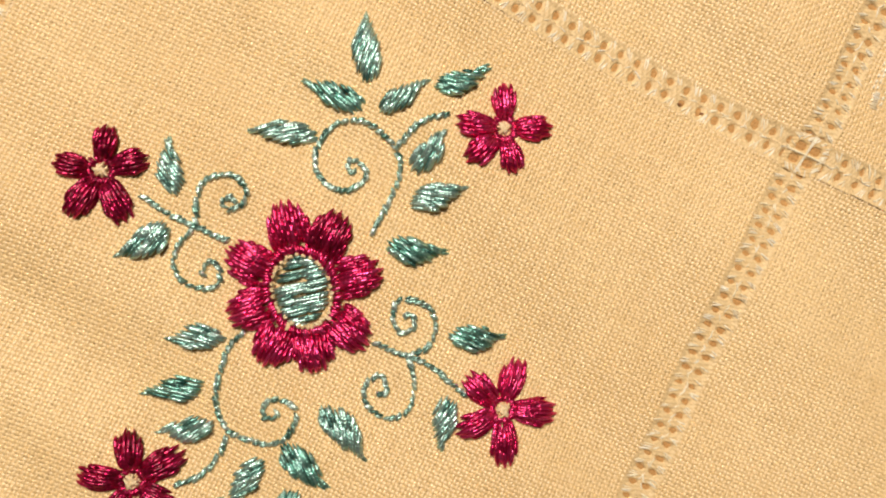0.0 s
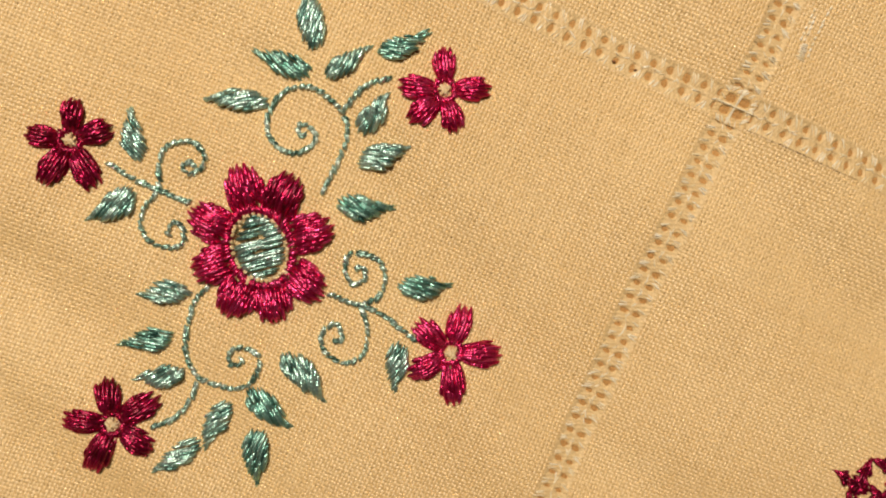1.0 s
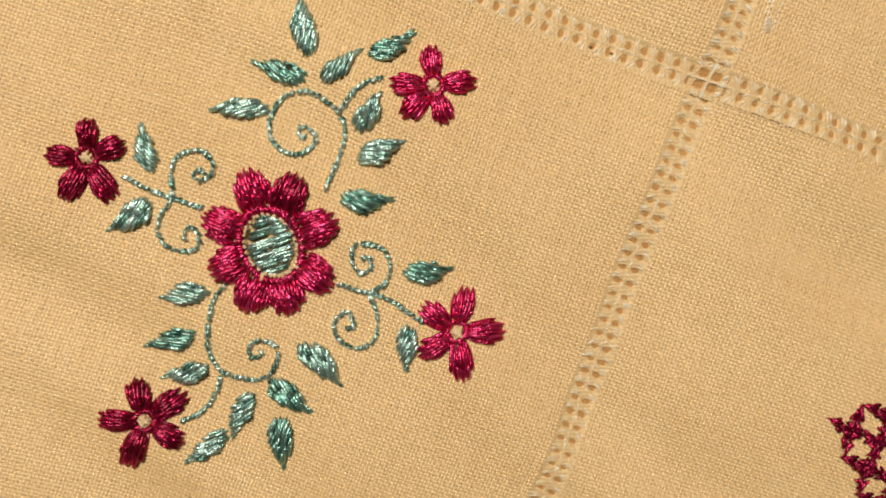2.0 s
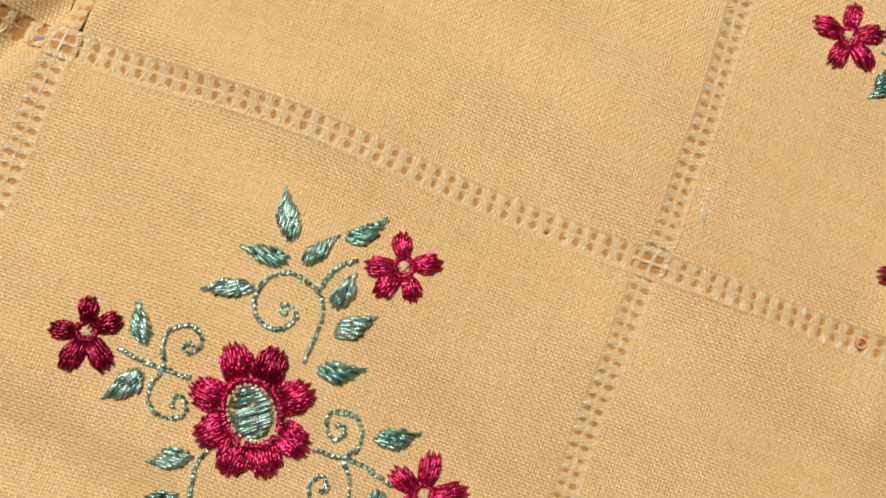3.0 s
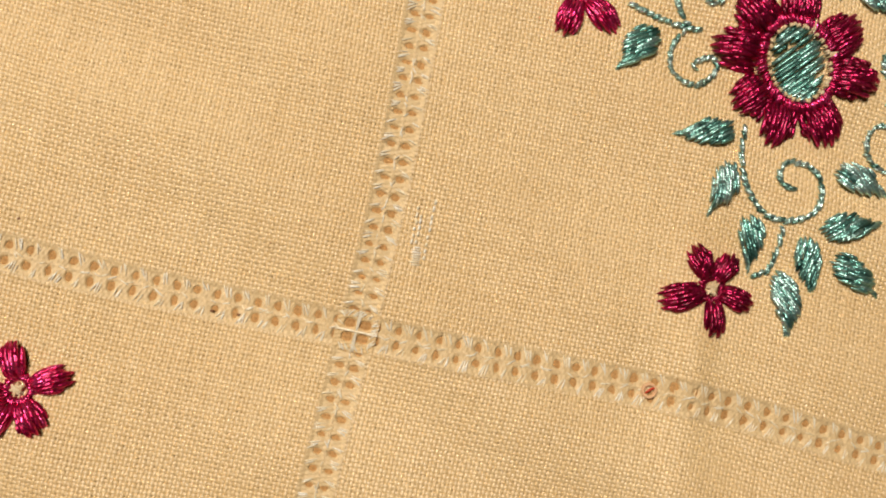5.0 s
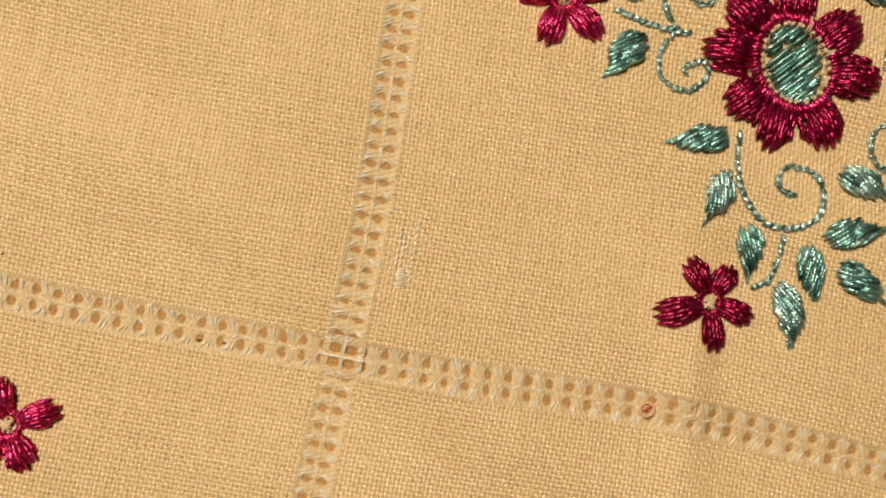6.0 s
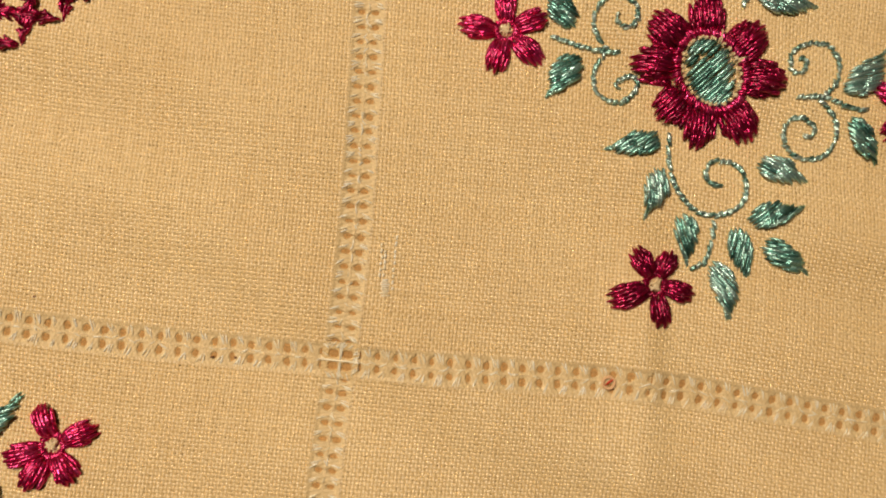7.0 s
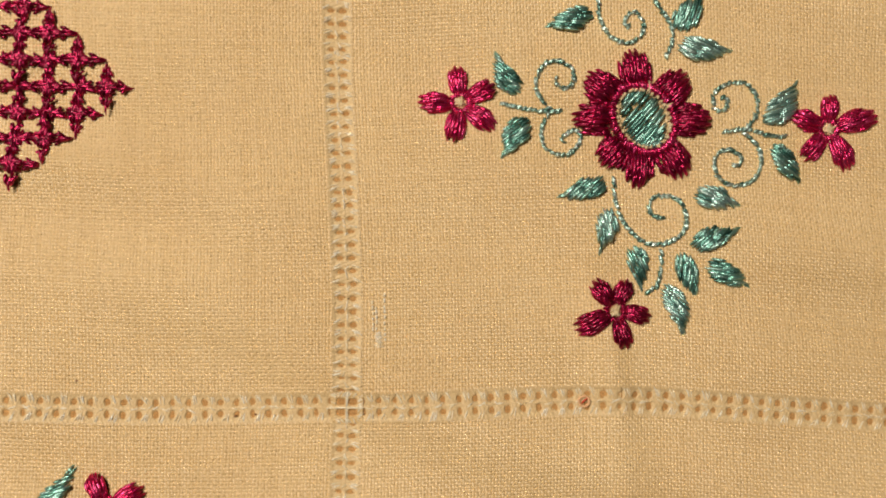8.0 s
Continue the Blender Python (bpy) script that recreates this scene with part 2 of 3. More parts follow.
# ---- the room and the table ----
def box_mesh(name, x0, y0, z0, x1, y1, z1, material, bevel=0.0):
    bm = bmesh.new()
    bmesh.ops.create_cube(bm, size=1.0)
    for v in bm.verts:
        v.co = Vector(((x0 + x1) / 2 + v.co.x * (x1 - x0), (y0 + y1) / 2 + v.co.y * (y1 - y0), (z0 + z1) / 2 + v.co.z * (z1 - z0)))
    if bevel:
        bmesh.ops.bevel(bm, geom=bm.edges[:], offset=bevel, segments=3, affect="EDGES")
    me = bpy.data.meshes.new(name)
    bm.to_mesh(me)
    bm.free()
    me.materials.append(material)
    return me


TOP = -0.0075
FLOOR_Z = TOP - 0.75


def build_room():
    x, y, h = 1.9, 1.7, 2.45
    for name, b in {
        "floor": (-x, -y, -0.1, x, y, 0.0),
        "ceiling": (-x, -y, h, x, y, h + 0.1),
        "wall_north": (-x, y, 0, x, y + 0.12, h),
        "wall_south": (-x, -y - 0.12, 0, x, -y, h),
        "wall_east": (x, -y, 0, x + 0.12, y, h),
        "wall_west": (-x - 0.12, -y, 0, -x, y, h),
    }.items():
        ob = new(name, box_mesh(name, b[0], b[1], b[2] + FLOOR_Z, b[3], b[4], b[5] + FLOOR_Z, FLOORING if name == "floor" else PLASTER))
        tagged(ob, "brown floor under the table" if name == "floor" else "plain cream plaster closing the room", name.split("_")[0], kind="structure")


def build_table():
    table = tagged(new("table"), "plain honey-brown wooden table under the tablecloth", "table")
    table.location = (0, 0, FLOOR_Z)
    x, y = 0.42, 0.36
    put("tabletop", box_mesh("tabletop", -x, -y, 0.722, x, y, 0.75, WOOD, 0.004), table)
    for sx in (-1, 1):
        for sy in (-1, 1):
            cx, cy = sx * (x - 0.05), sy * (y - 0.05)
            put("leg", box_mesh("leg", cx - 0.025, cy - 0.025, 0.0, cx + 0.025, cy + 0.025, 0.722, WOOD, 0.003), table)


def lathe(name, profile, material, n=28):
    v, f = [], []
    for r, z in profile:
        for i in range(n):
            a = 2 * math.pi * i / n
            v.append((r * math.cos(a), r * math.sin(a), z))
    for k in range(len(profile) - 1):
        for i in range(n):
            f.append((k * n + i, k * n + (i + 1) % n, (k + 1) * n + (i + 1) % n, (k + 1) * n + i))
    return mesh_of(name, v, f, material)


def build_lamp():
    lamp = tagged(new("pendant_lamp"), "white enamel pendant lamp hanging from the ceiling", "lamp")
    lamp.location = LAMP
    top = FLOOR_Z + 2.45 - LAMP[2]
    put("shade", lathe("shade", [(0.190, 0.004), (0.193, 0.007), (0.165, 0.07), (0.09, 0.12), (0.016, 0.14), (0.014, 0.136), (0.085, 0.116), (0.160, 0.066), (0.188, 0.007)], ENAMEL), lamp)
    put("bulb", lathe("bulb", [(0.001, 0.022), (0.016, 0.026), (0.028, 0.045), (0.026, 0.062), (0.015, 0.09), (0.013, 0.125)], glow), lamp, "lit bulb")
    put("cord", lathe("cord", [(0.004, 0.138), (0.004, top)], ENAMEL, 10), lamp)


build_room()
build_table()
build_lamp()

# ---- the tablecloth ----
tablecloth = tagged(new("tablecloth"), "butter-yellow cotton tablecloth with floral embroidery, softly wrinkled on a table", "tablecloth")
PU, PV = 0.58, 0.63
COLUMN_0, COLUMN_1 = 0.0, -112.4
HALF = 2.45


def weave_mesh(name, u0, u1, v0, v1, seed):
    """Plain weave: every yarn its own ribbon with a rounded back, over one and under one."""
    rng = np.random.default_rng(seed)
    nu, nv = int(round((u1 - u0) / PU)), int(round((v1 - v0) / PV))
    pu, pv = (u1 - u0) / nu, (v1 - v0) / nv
    verts, quads, start = [], [], 0
    for along_v in (True, False):
        n, m, pn, pm, n0, m0 = (nu, nv, pu, pv, u0, v0) if along_v else (nv, nu, pv, pu, v0, u0)
        i = np.arange(n)[:, None]
        k = np.arange(2 * m + 1)[None, :]
        length = m0 + k * pm / 2 + 0 * i
        wander = rng.normal(0, 0.018, (n, 1)) * pn + 0.06 * pn * np.sin(length * 0.9 + rng.uniform(0, 6.28, (n, 1)))
        centre = n0 + (i + 0.5) * pn + wander
        over = np.where((i + (k - 1) // 2) % 2 == 0, 1.0, -1.0) * (1.0 if along_v else -1.0)
        wave = np.where(k % 2 == 1, over, 0.0)
        thick = (1.06 if along_v else 0.97) * rng.normal(1.0, 0.018, (n, 1)) * (1 + 0.08 * np.sin(length * 0.35 + rng.uniform(0, 6.28, (n, 1)))) + rng.normal(0, 0.05, length.shape)
        rows3 = []
        for a, h in ((-1, -0.15), (0, 0.09), (1, -0.15)):
            c = centre + a * 0.435 * pn * thick * (1 + 0.10 * wave)
            u, v = (c, length) if along_v else (length, c)
            x, y = drift(u, v)
            z = relief(x, y) + (0.115 * wave + h * thick) * MM
            rows3.append(np.stack([x * MM, y * MM, z], -1))
        block = np.stack(rows3, 2)
        q = np.arange(n * (2 * m + 1) * 3).reshape(n, 2 * m + 1, 3) + start
        a, b, c, d = q[:, :-1, :-1], q[:, :-1, 1:], q[:, 1:, 1:], q[:, 1:, :-1]
        f = np.stack([a, b, c, d], -1).reshape(-1, 4)
        verts.append(block.reshape(-1, 3))
        quads.append(f)
        start += block.size // 3
    verts, quads = np.concatenate(verts), np.concatenate(quads)
    me = bpy.data.meshes.new(name)
    me.vertices.add(len(verts))
    me.vertices.foreach_set("co", verts.astype(np.float32).ravel())
    me.loops.add(quads.size)
    me.loops.foreach_set("vertex_index", quads.astype(np.int32).ravel())
    me.polygons.add(len(quads))
    me.polygons.foreach_set("loop_start", np.arange(0, quads.size, 4, dtype=np.int32))
    me.polygons.foreach_set("use_smooth", np.ones(len(quads), dtype=bool))
    me.materials.append(CLOTH)
    me.update(calc_edges=True)
    me.validate()
    return me


def sheet_mesh(name, lift, material, hole=None, step=4.0, x0=-240, x1=200, y0=-200, y1=170):
    nx, ny = int((x1 - x0) / step) + 1, int((y1 - y0) / step) + 1
    gx, gy = np.meshgrid(np.linspace(x0, x1, nx), np.linspace(y0, y1, ny), indexing="ij")
    x, y = drift(gx, gy)
    z = relief(x, y) + lift * MM
    idx = np.arange(nx * ny).reshape(nx, ny)
    keep = np.ones((nx - 1, ny - 1), bool)
    if hole:
        cx, cy = gx[:-1, :-1] + step / 2, gy[:-1, :-1] + step / 2
        for a, b, c, d in hole:
            keep &= ~((cx > a) & (cx < b) & (cy > c) & (cy < d))
    f = np.stack([idx[:-1, :-1], idx[1:, :-1], idx[1:, 1:], idx[:-1, 1:]], -1)[keep]
    me = mesh_of(name, np.stack([x * MM, y * MM, z], -1).reshape(-1, 3), [tuple(int(i) for i in q) for q in f], material)
    return me


def build_cloth():
    W0, W1 = COLUMN_1 + HALF, COLUMN_0 - HALF
    E0 = COLUMN_0 + HALF
    panels = [(W0, W1, -106, -HALF), (W0, W1, HALF, 80), (E0, 104, HALF, 80), (E0, 104, -92, -HALF), (-134, COLUMN_1 - HALF, -46, -HALF), (-134, COLUMN_1 - HALF, HALF, 30)]
    for k, (a, b, c, d) in enumerate(panels):
        put("woven_panel", weave_mesh("woven_panel", a, b, c, d, 10 + k), tablecloth, "", "stuff")
    put("backing", sheet_mesh("backing", -0.42, BACKING, step=1.5), tablecloth, "orange-tan cotton backing seen through the holes")
    put("outer_cloth", sheet_mesh("outer_cloth", -0.25, SHEET, [(-132, -108, -44, 28), (-112, 0, -104, 78), (0, 102, -90, 78)]), tablecloth)


def web_mesh(name, nx, ny, x1, y1, height, place=None):
    """A matted web of threads: a surface over x and y whose holes dip under the backing. Millimetres."""
    gx, gy = np.meshgrid(np.linspace(-x1, x1, nx), np.linspace(-y1, y1, ny), indexing="ij")
    idx = np.arange(nx * ny).reshape(nx, ny)
    f = np.stack([idx[:-1, :-1], idx[1:, :-1], idx[1:, 1:], idx[:-1, 1:]], -1).reshape(-1, 4)
    px, py = place(gx, gy) if place else (gx, gy)
    v = np.stack([px, py, height(gx, gy)], -1).reshape(-1, 3) * MM
    return mesh_of(name, v, [tuple(int(i) for i in q) for q in f], HEM)


def bundle_mesh(name, rng):
    """One tie of a drawn-thread band: half a hole on either side of a waist in both rows. Local x runs along the band, y across; millimetres."""
    pitch = 2.35
    holes = [(sx * pitch / 2 + rng.normal(0, 0.06), sy * rng.uniform(1.0, 1.14), rng.uniform(0.36, 0.52), rng.uniform(0.55, 0.80)) for sx in (-1, 1) for sy in (-1, 1)]
    phase = rng.uniform(0, 6.28, 3)

    def height(x, y):
        z = -0.12 + 0.05 * np.cos(2 * np.pi * x / pitch) + 0.035 * np.sin(9.0 * x + 3.0 * y + phase[0]) + 0.025 * np.sin(13.0 * x - 5.0 * y + phase[1])
        z = z - 0.04 * np.exp(-((np.abs(y) - 0.35) / 0.2) ** 2) + 0.22 * smoothstep(1.9, 2.5, np.abs(y))
        for cx, cy, a, b in holes:
            e = np.sqrt(((x - cx) / a) ** 2 + ((y - cy) / b) ** 2) + 0.06 * np.sin(3 * np.arctan2(y - cy, x - cx) + phase[2])
            z = z - 0.46 * (1 - smoothstep(0.60, 1.30, e))
        return z

    return web_mesh(name, 23, 46, pitch / 2 + 0.05, HALF + 0.12, height)


def tie_stitches(th, m, rng):
    """The ivory stitches that lie on one tie, whose pose is m: slanting from the edge of the weave to the waist, and astray between the rows of holes."""
    turn, at = np.array(m.to_3x3()), np.array(m.translation)
    q = np.linspace(0, 1, 7)[:, None]

    def lay(a, b, arch):
        p = (a + (b - a) * q + np.array([0, 0, arch]) * np.sin(np.pi * q)) * MM
        th.strand(p @ turn.T + at, rng.uniform(0.07, 0.11) * MM, 0.65, 0.3)

    for s in (-1, 1):
        for k in range(rng.integers(2, 5)):
            a = np.array([-0.75 + 0.28 * k + rng.normal(0, 0.12), s * (HALF + rng.uniform(-0.35, 0.3)), 0.06])
            lay(a, np.array([-0.2 + 0.16 * k + rng.normal(0, 0.1), s * rng.uniform(0.7, 1.35), -0.02]), 0.06)
    for k in range(rng.integers(1, 4)):
        ang = rng.uniform(-0.9, 0.9)
        d = np.array([math.cos(ang), math.sin(ang), 0]) * rng.uniform(0.35, 0.7)
        o = np.array([rng.normal(0, 0.45), rng.normal(0, 0.16), -0.06])
        lay(o - d, o + d, 0.07)


def build_band(along_x, c, start, end, pitch, skip, seed):
    """A drawn-thread band with two rows of holes: along x at v = c, or along y at u = c."""
    rng = np.random.default_rng(seed)
    th = Threads()
    for strand in range(2):
        s = np.arange(start, end, 0.6)
        o = c + 0.14 * np.sin(s * 2.674 + strand * math.pi) + 0.06 * np.sin(s * 0.7)
        u, v = (s, o) if along_x else (o, s)
        x, y = drift(u, v)
        z = relief(x, y) + (-0.10 + 0.05 * np.cos(s * 2.674 + strand * math.pi)) * MM
        th.strand(np.column_stack([x * MM, y * MM, z]), 0.05 * MM, 0.5, 1.0)
    band = put("hemstitch_band", th.mesh("hemstitch_band", HEM), tablecloth, "pale drawn-thread hemstitch band with two rows of holes")
    kinds = [bundle_mesh("hem_tie", rng) for _ in range(9)]
    stitches = Threads()
    edge = HALF + 0.35
    marks = [start, *(k + w for k in sorted(skip) for w in (-edge, edge)), end]
    for lo, hi in zip(marks[::2], marks[1::2]):
        count = max(1, round((hi - lo) / pitch))
        for s in lo + (np.arange(count) + 0.5) * (hi - lo) / count:
            s = float(s + rng.normal(0, 0.03))
            e = 0.5
            u, v = (s, c) if along_x else (c, s)
            x, y = drift(u, v)
            x2, y2 = drift(*((s + e, c) if along_x else (c, s + e)))
            ang = math.atan2(float(y2 - y), float(x2 - x)) + rng.normal(0, 0.02)
            d = Vector((math.cos(ang), math.sin(ang), 0))
            a = Vector((-d.y, d.x, 0))
            for way, far in ((d, 0.8), (a, 2.3)):
                way.z = (float(relief(x + way.x * far, y + way.y * far)) - float(relief(x - way.x * far, y - way.y * far))) / MM / (2 * far)
            d.normalize()
            up = d.cross(a).normalized()
            a = up.cross(d)
            turn = Matrix((d, a, up)).transposed().to_4x4()
            ob = put("hem_tie", kinds[rng.integers(9)], band)
            m = Matrix.Translation((float(x) * MM, float(y) * MM, float(relief(x, y)))) @ turn @ Matrix.Diagonal((pitch / 2.35 * 1.02, rng.uniform(0.97, 1.02), 1, 1))
            ob.matrix_local = m
            tie_stitches(stitches, m, rng)
    put("hem_stitches", stitches.mesh("hem_stitches", IVORY), tablecloth, "slanting ivory stitches along the hemstitch band", "stuff")


def build_crossing(u0, v0, seed):
    """Where two bands cross: a square of matted threads with four windows, quartered by pale threads."""
    rng = np.random.default_rng(seed)
    th = Threads()

    def lay(u, v, lift, radius):
        x, y = drift(u0 + u, v0 + v)
        th.strand(np.column_stack([x * MM, y * MM, relief(x, y) + lift * MM]), radius * MM, 0.6, 0.5)

    for along_x in (True, False):
        for k in range(4):
            t = np.linspace(-2.9, 2.9, 9)
            w = rng.normal(0, 0.15) * (0.5 + 0.1 * t * t) + rng.normal(0, 0.03, 9)
            lay(*((t, w) if along_x else (w, t)), -0.02 + 0.03 * k + 0.05 * along_x, rng.uniform(0.07, 0.11))
    for k in range(46):
        side, way = rng.integers(4), rng.uniform(-2.4, 2.4)
        e = np.linspace(1.95, rng.uniform(2.5, 3.0), 6)
        slant = way + np.linspace(0, rng.uniform(0.3, 0.8), 6)
        u, v = ((e, slant), (-e, slant), (slant, e), (slant, -e))[side]
        lay(u, v, rng.uniform(-0.02, 0.05), rng.uniform(0.06, 0.10))

    def height(x, y):
        gx, gy = drift(u0 + x, v0 + y)
        z = relief(gx, gy) / MM - 0.10 + 0.14 * smoothstep(1.9, 2.6, np.minimum(np.abs(x), np.abs(y))) + 0.035 * np.sin(8 * x + 3 * y) + 0.03 * np.sin(11 * y - 4 * x)
        for sx in (-1, 1):
            for sy in (-1, 1):
                e = (np.abs((x - sx * 1.08) / 0.82) ** 3 + np.abs((y - sy * 0.98) / 0.68) ** 3) ** (1 / 3)
                z = z - 0.46 * (1 - smoothstep(0.75, 1.12, e))
        return z

    window = put("corner_window", web_mesh("corner_window", 60, 60, HALF + 0.45, HALF + 0.45, height, lambda x, y: drift(u0 + x, v0 + y)), tablecloth, "open corner window quartered by pale threads")
    put("window_threads", th.mesh("window_threads", IVORY), window, "pale ivory threads across the window", "stuff")


def petal_strands(th, base, tip, width, root, rng, rows=((0.0, 0.6, 0.0), (0.2, 0.82, 0.1), (0.5, 1.0, 0.2)), gap=0.62, blunt=0.34, dome=0.8, belly=0.66):
    """Long-and-short satin stitch: an underlay and rows of radial stitches from near the middle to a toothed tip. Millimetres."""
    base, tip = np.asarray(base, float), np.asarray(tip, float)
    ax = tip - base
    length = float(np.hypot(*ax))
    ax /= length
    nx = np.array([-ax[1], ax[0]])
    count = max(6, int(width / gap))
    for k, (t0, t1, lift) in enumerate(((0.02, 0.92, -0.14), *rows)):
        for i in range(count):
            a = -1 + 2 * (i + (0.9 if k == 0 else 0.5)) / count + rng.normal(0, 0.03)
            reach = 1 - blunt * abs(a) ** 2.6
            s0 = (t0 + rng.uniform(-0.14, 0.14)) * reach
            s1 = min(1.02, t1 + rng.uniform(-0.16, 0.12)) * reach if t1 < 1 else reach + rng.uniform(-0.05, 0.03) + (0.06 if i % 2 else -0.06)
            s = np.linspace(max(0, s0), s1, 7)
            half = 0.5 * width * (root + (1 - root) * np.sin(np.clip(s / belly, 0, 1) * np.pi / 2) - 0.10 * np.clip((s - belly) / (1 - belly), 0, 1) ** 2)
            xy = base + np.outer(s * length, ax) + np.outer(a * half + np.linspace(-1, 1, 7) * rng.normal(0, 0.09), nx)
            swell = dome * (1 - a * a) * np.sin(np.pi * np.clip(0.12 + 0.8 * s, 0, 1)) * 1.25
            th.strand(laid(xy, 0.14 + lift + rng.normal(0, 0.08) + 1.25 * swell, 0.10 + 0.16 * rng.random()), rng.uniform(0.29, 0.37) * MM, 1.0, 0.10)


def small_flower(points, seed, material):
    """A five-petalled flower round a bare middle: points are the middle and the five petal tips."""
    rng = np.random.default_rng(seed)
    c = np.array(points[0])
    tips = [np.array(p) for p in points[1:]]
    ring = Threads()
    r = 1.4
    for k in range(46):
        a = 2 * math.pi * k / 46 + rng.normal(0, 0.04)
        d = np.array([math.cos(a), math.sin(a)])
        sw = np.array([-d[1], d[0]])
        ring.strand(laid(between(c + d * (r - rng.uniform(0.25, 0.5)), c + d * (r + rng.uniform(0.55, 1.1)) + sw * 0.25, 5), 0.22, 0.25), 0.17 * MM, 0.85, 0.5)
    flower = put("small_flower", ring.mesh("small_flower", material), tablecloth, "small five-petalled crimson satin-stitch flower")
    for p in tips:
        p = c + (p - c) * 1.06
        length = np.hypot(*(p - c))
        d = (p - c) / length
        th = Threads()
        petal_strands(th, c + d * 1.45, p, min(4.0, 0.52 * length), 0.55, rng, gap=0.54, blunt=0.24, belly=0.68)
        put("petal", th.mesh("petal", material), flower)
    eye = Threads()
    for k in range(10):
        a = math.pi * k / 10 + rng.normal(0, 0.15)
        o = rng.normal(0, 0.28, 2)
        d = np.array([math.cos(a), math.sin(a)]) * rng.uniform(0.7, 1.2)
        eye.strand(laid(between(c + o - d, c + o + d, 6), 0.25, 0.4), 0.19 * MM, 0.9, 0.2)
    put("flower_eye", eye.mesh("flower_eye", PALE), flower, "bare beige middle with a few pale threads")


def big_flower(points, core, seed, bright, middle):
    """An eight-petalled flower round an oval sea-green middle. core: the oval's middle and the ends of its two axes."""
    rng = np.random.default_rng(seed)
    c = np.array(core[0])
    e1 = (np.array(core[2]) - np.array(core[1])) / 2
    e2 = (np.array(core[3]) - np.array(core[4])) / 2
    # the satin rows of the middle
    mid = Threads()
    step = 0.60 / np.hypot(*e2)
    for layer in range(2):
        for f in np.arange(-0.97, 0.98, step):
            f = f + rng.normal(0, 0.25 * step)
            half = math.sqrt(max(0.06, 1 - f * f)) * rng.uniform(0.88, 1.05)
            split = rng.uniform(-0.5, 0.5) * half
            for g0, g1 in ((-half, split + 0.1), (split - 0.1, half)):
                if rng.random() < (0.55 if layer else 0.05):
                    continue
                lean = 0.22 * e2
                p0, p1 = c + e1 * g0 + e2 * f + lean * g0, c + e1 * g1 + e2 * f + lean * g1
                mid.strand(laid(between(p0, p1, 7, rng.normal(0, 0.02)), 0.3 + 0.16 * layer + rng.normal(0, 0.07) + 0.2 * (1 - f * f), 0.4), rng.uniform(0.26, 0.33) * MM, 1.0, 0.2)
    flower = put("large_flower", mid.mesh("large_flower", middle), tablecloth, "large eight-petalled crimson flower with a sea-green oval middle")
    # pale stitches round the oval, then the crimson collar
    pale = Threads()
    for k in range(38):
        a = 2 * math.pi * k / 38 + rng.normal(0, 0.05)
        d = e1 * math.cos(a) + e2 * math.sin(a)
        out = d / np.hypot(*d)
        reach = rng.uniform(0.05, 0.4) if rng.random() < 0.93 else rng.uniform(1.4, 2.6)
        for o in (-0.14, 0.14):
            side = np.array([-out[1], out[0]]) * o
            pale.strand(laid(between(c + d * rng.uniform(0.93, 0.99) + side * 1.6, c + d * 1.03 + out * reach, 6), 0.75, 0.5), 0.17 * MM, 0.9, 0.15)
    put("pale_edge", pale.mesh("pale_edge", PALE), flower, "ring of pale beige stitches")
    collar = Threads()
    for k in range(84):
        a = 2 * math.pi * k / 84 + rng.normal(0, 0.012)
        d = e1 * math.cos(a) + e2 * math.sin(a)
        d2 = e1 * math.cos(a + 0.12) + e2 * math.sin(a + 0.12)
        out = d / np.hypot(*d)
        collar.strand(laid(between(c + d * rng.uniform(1.01, 1.07), c + d2 + out * rng.uniform(1.4, 2.2), 6), rng.uniform(0.6, 0.8), 0.5), rng.uniform(0.22, 0.29) * MM, 1.0, 0.2)
    put("collar", collar.mesh("collar", CRIMSON), flower, "crimson satin-stitch collar")
    for p in points[1:]:
        p = c + (np.array(p) - c) * 1.02
        d = p - c
        m = np.linalg.inv(np.column_stack([e1, e2])) @ d
        start = c + d / np.hypot(*m) + d / np.hypot(*d) * 1.0
        th = Threads()
        petal_strands(th, start, p, 5.8, 0.95, rng, ((0.0, 0.5, 0.0), (0.26, 0.8, 0.12), (0.55, 1.0, 0.22)), 0.58, 0.38, 1.05, 0.6)
        put("petal", th.mesh("petal", CRIMSON if rng.random() < bright else WINE), flower)


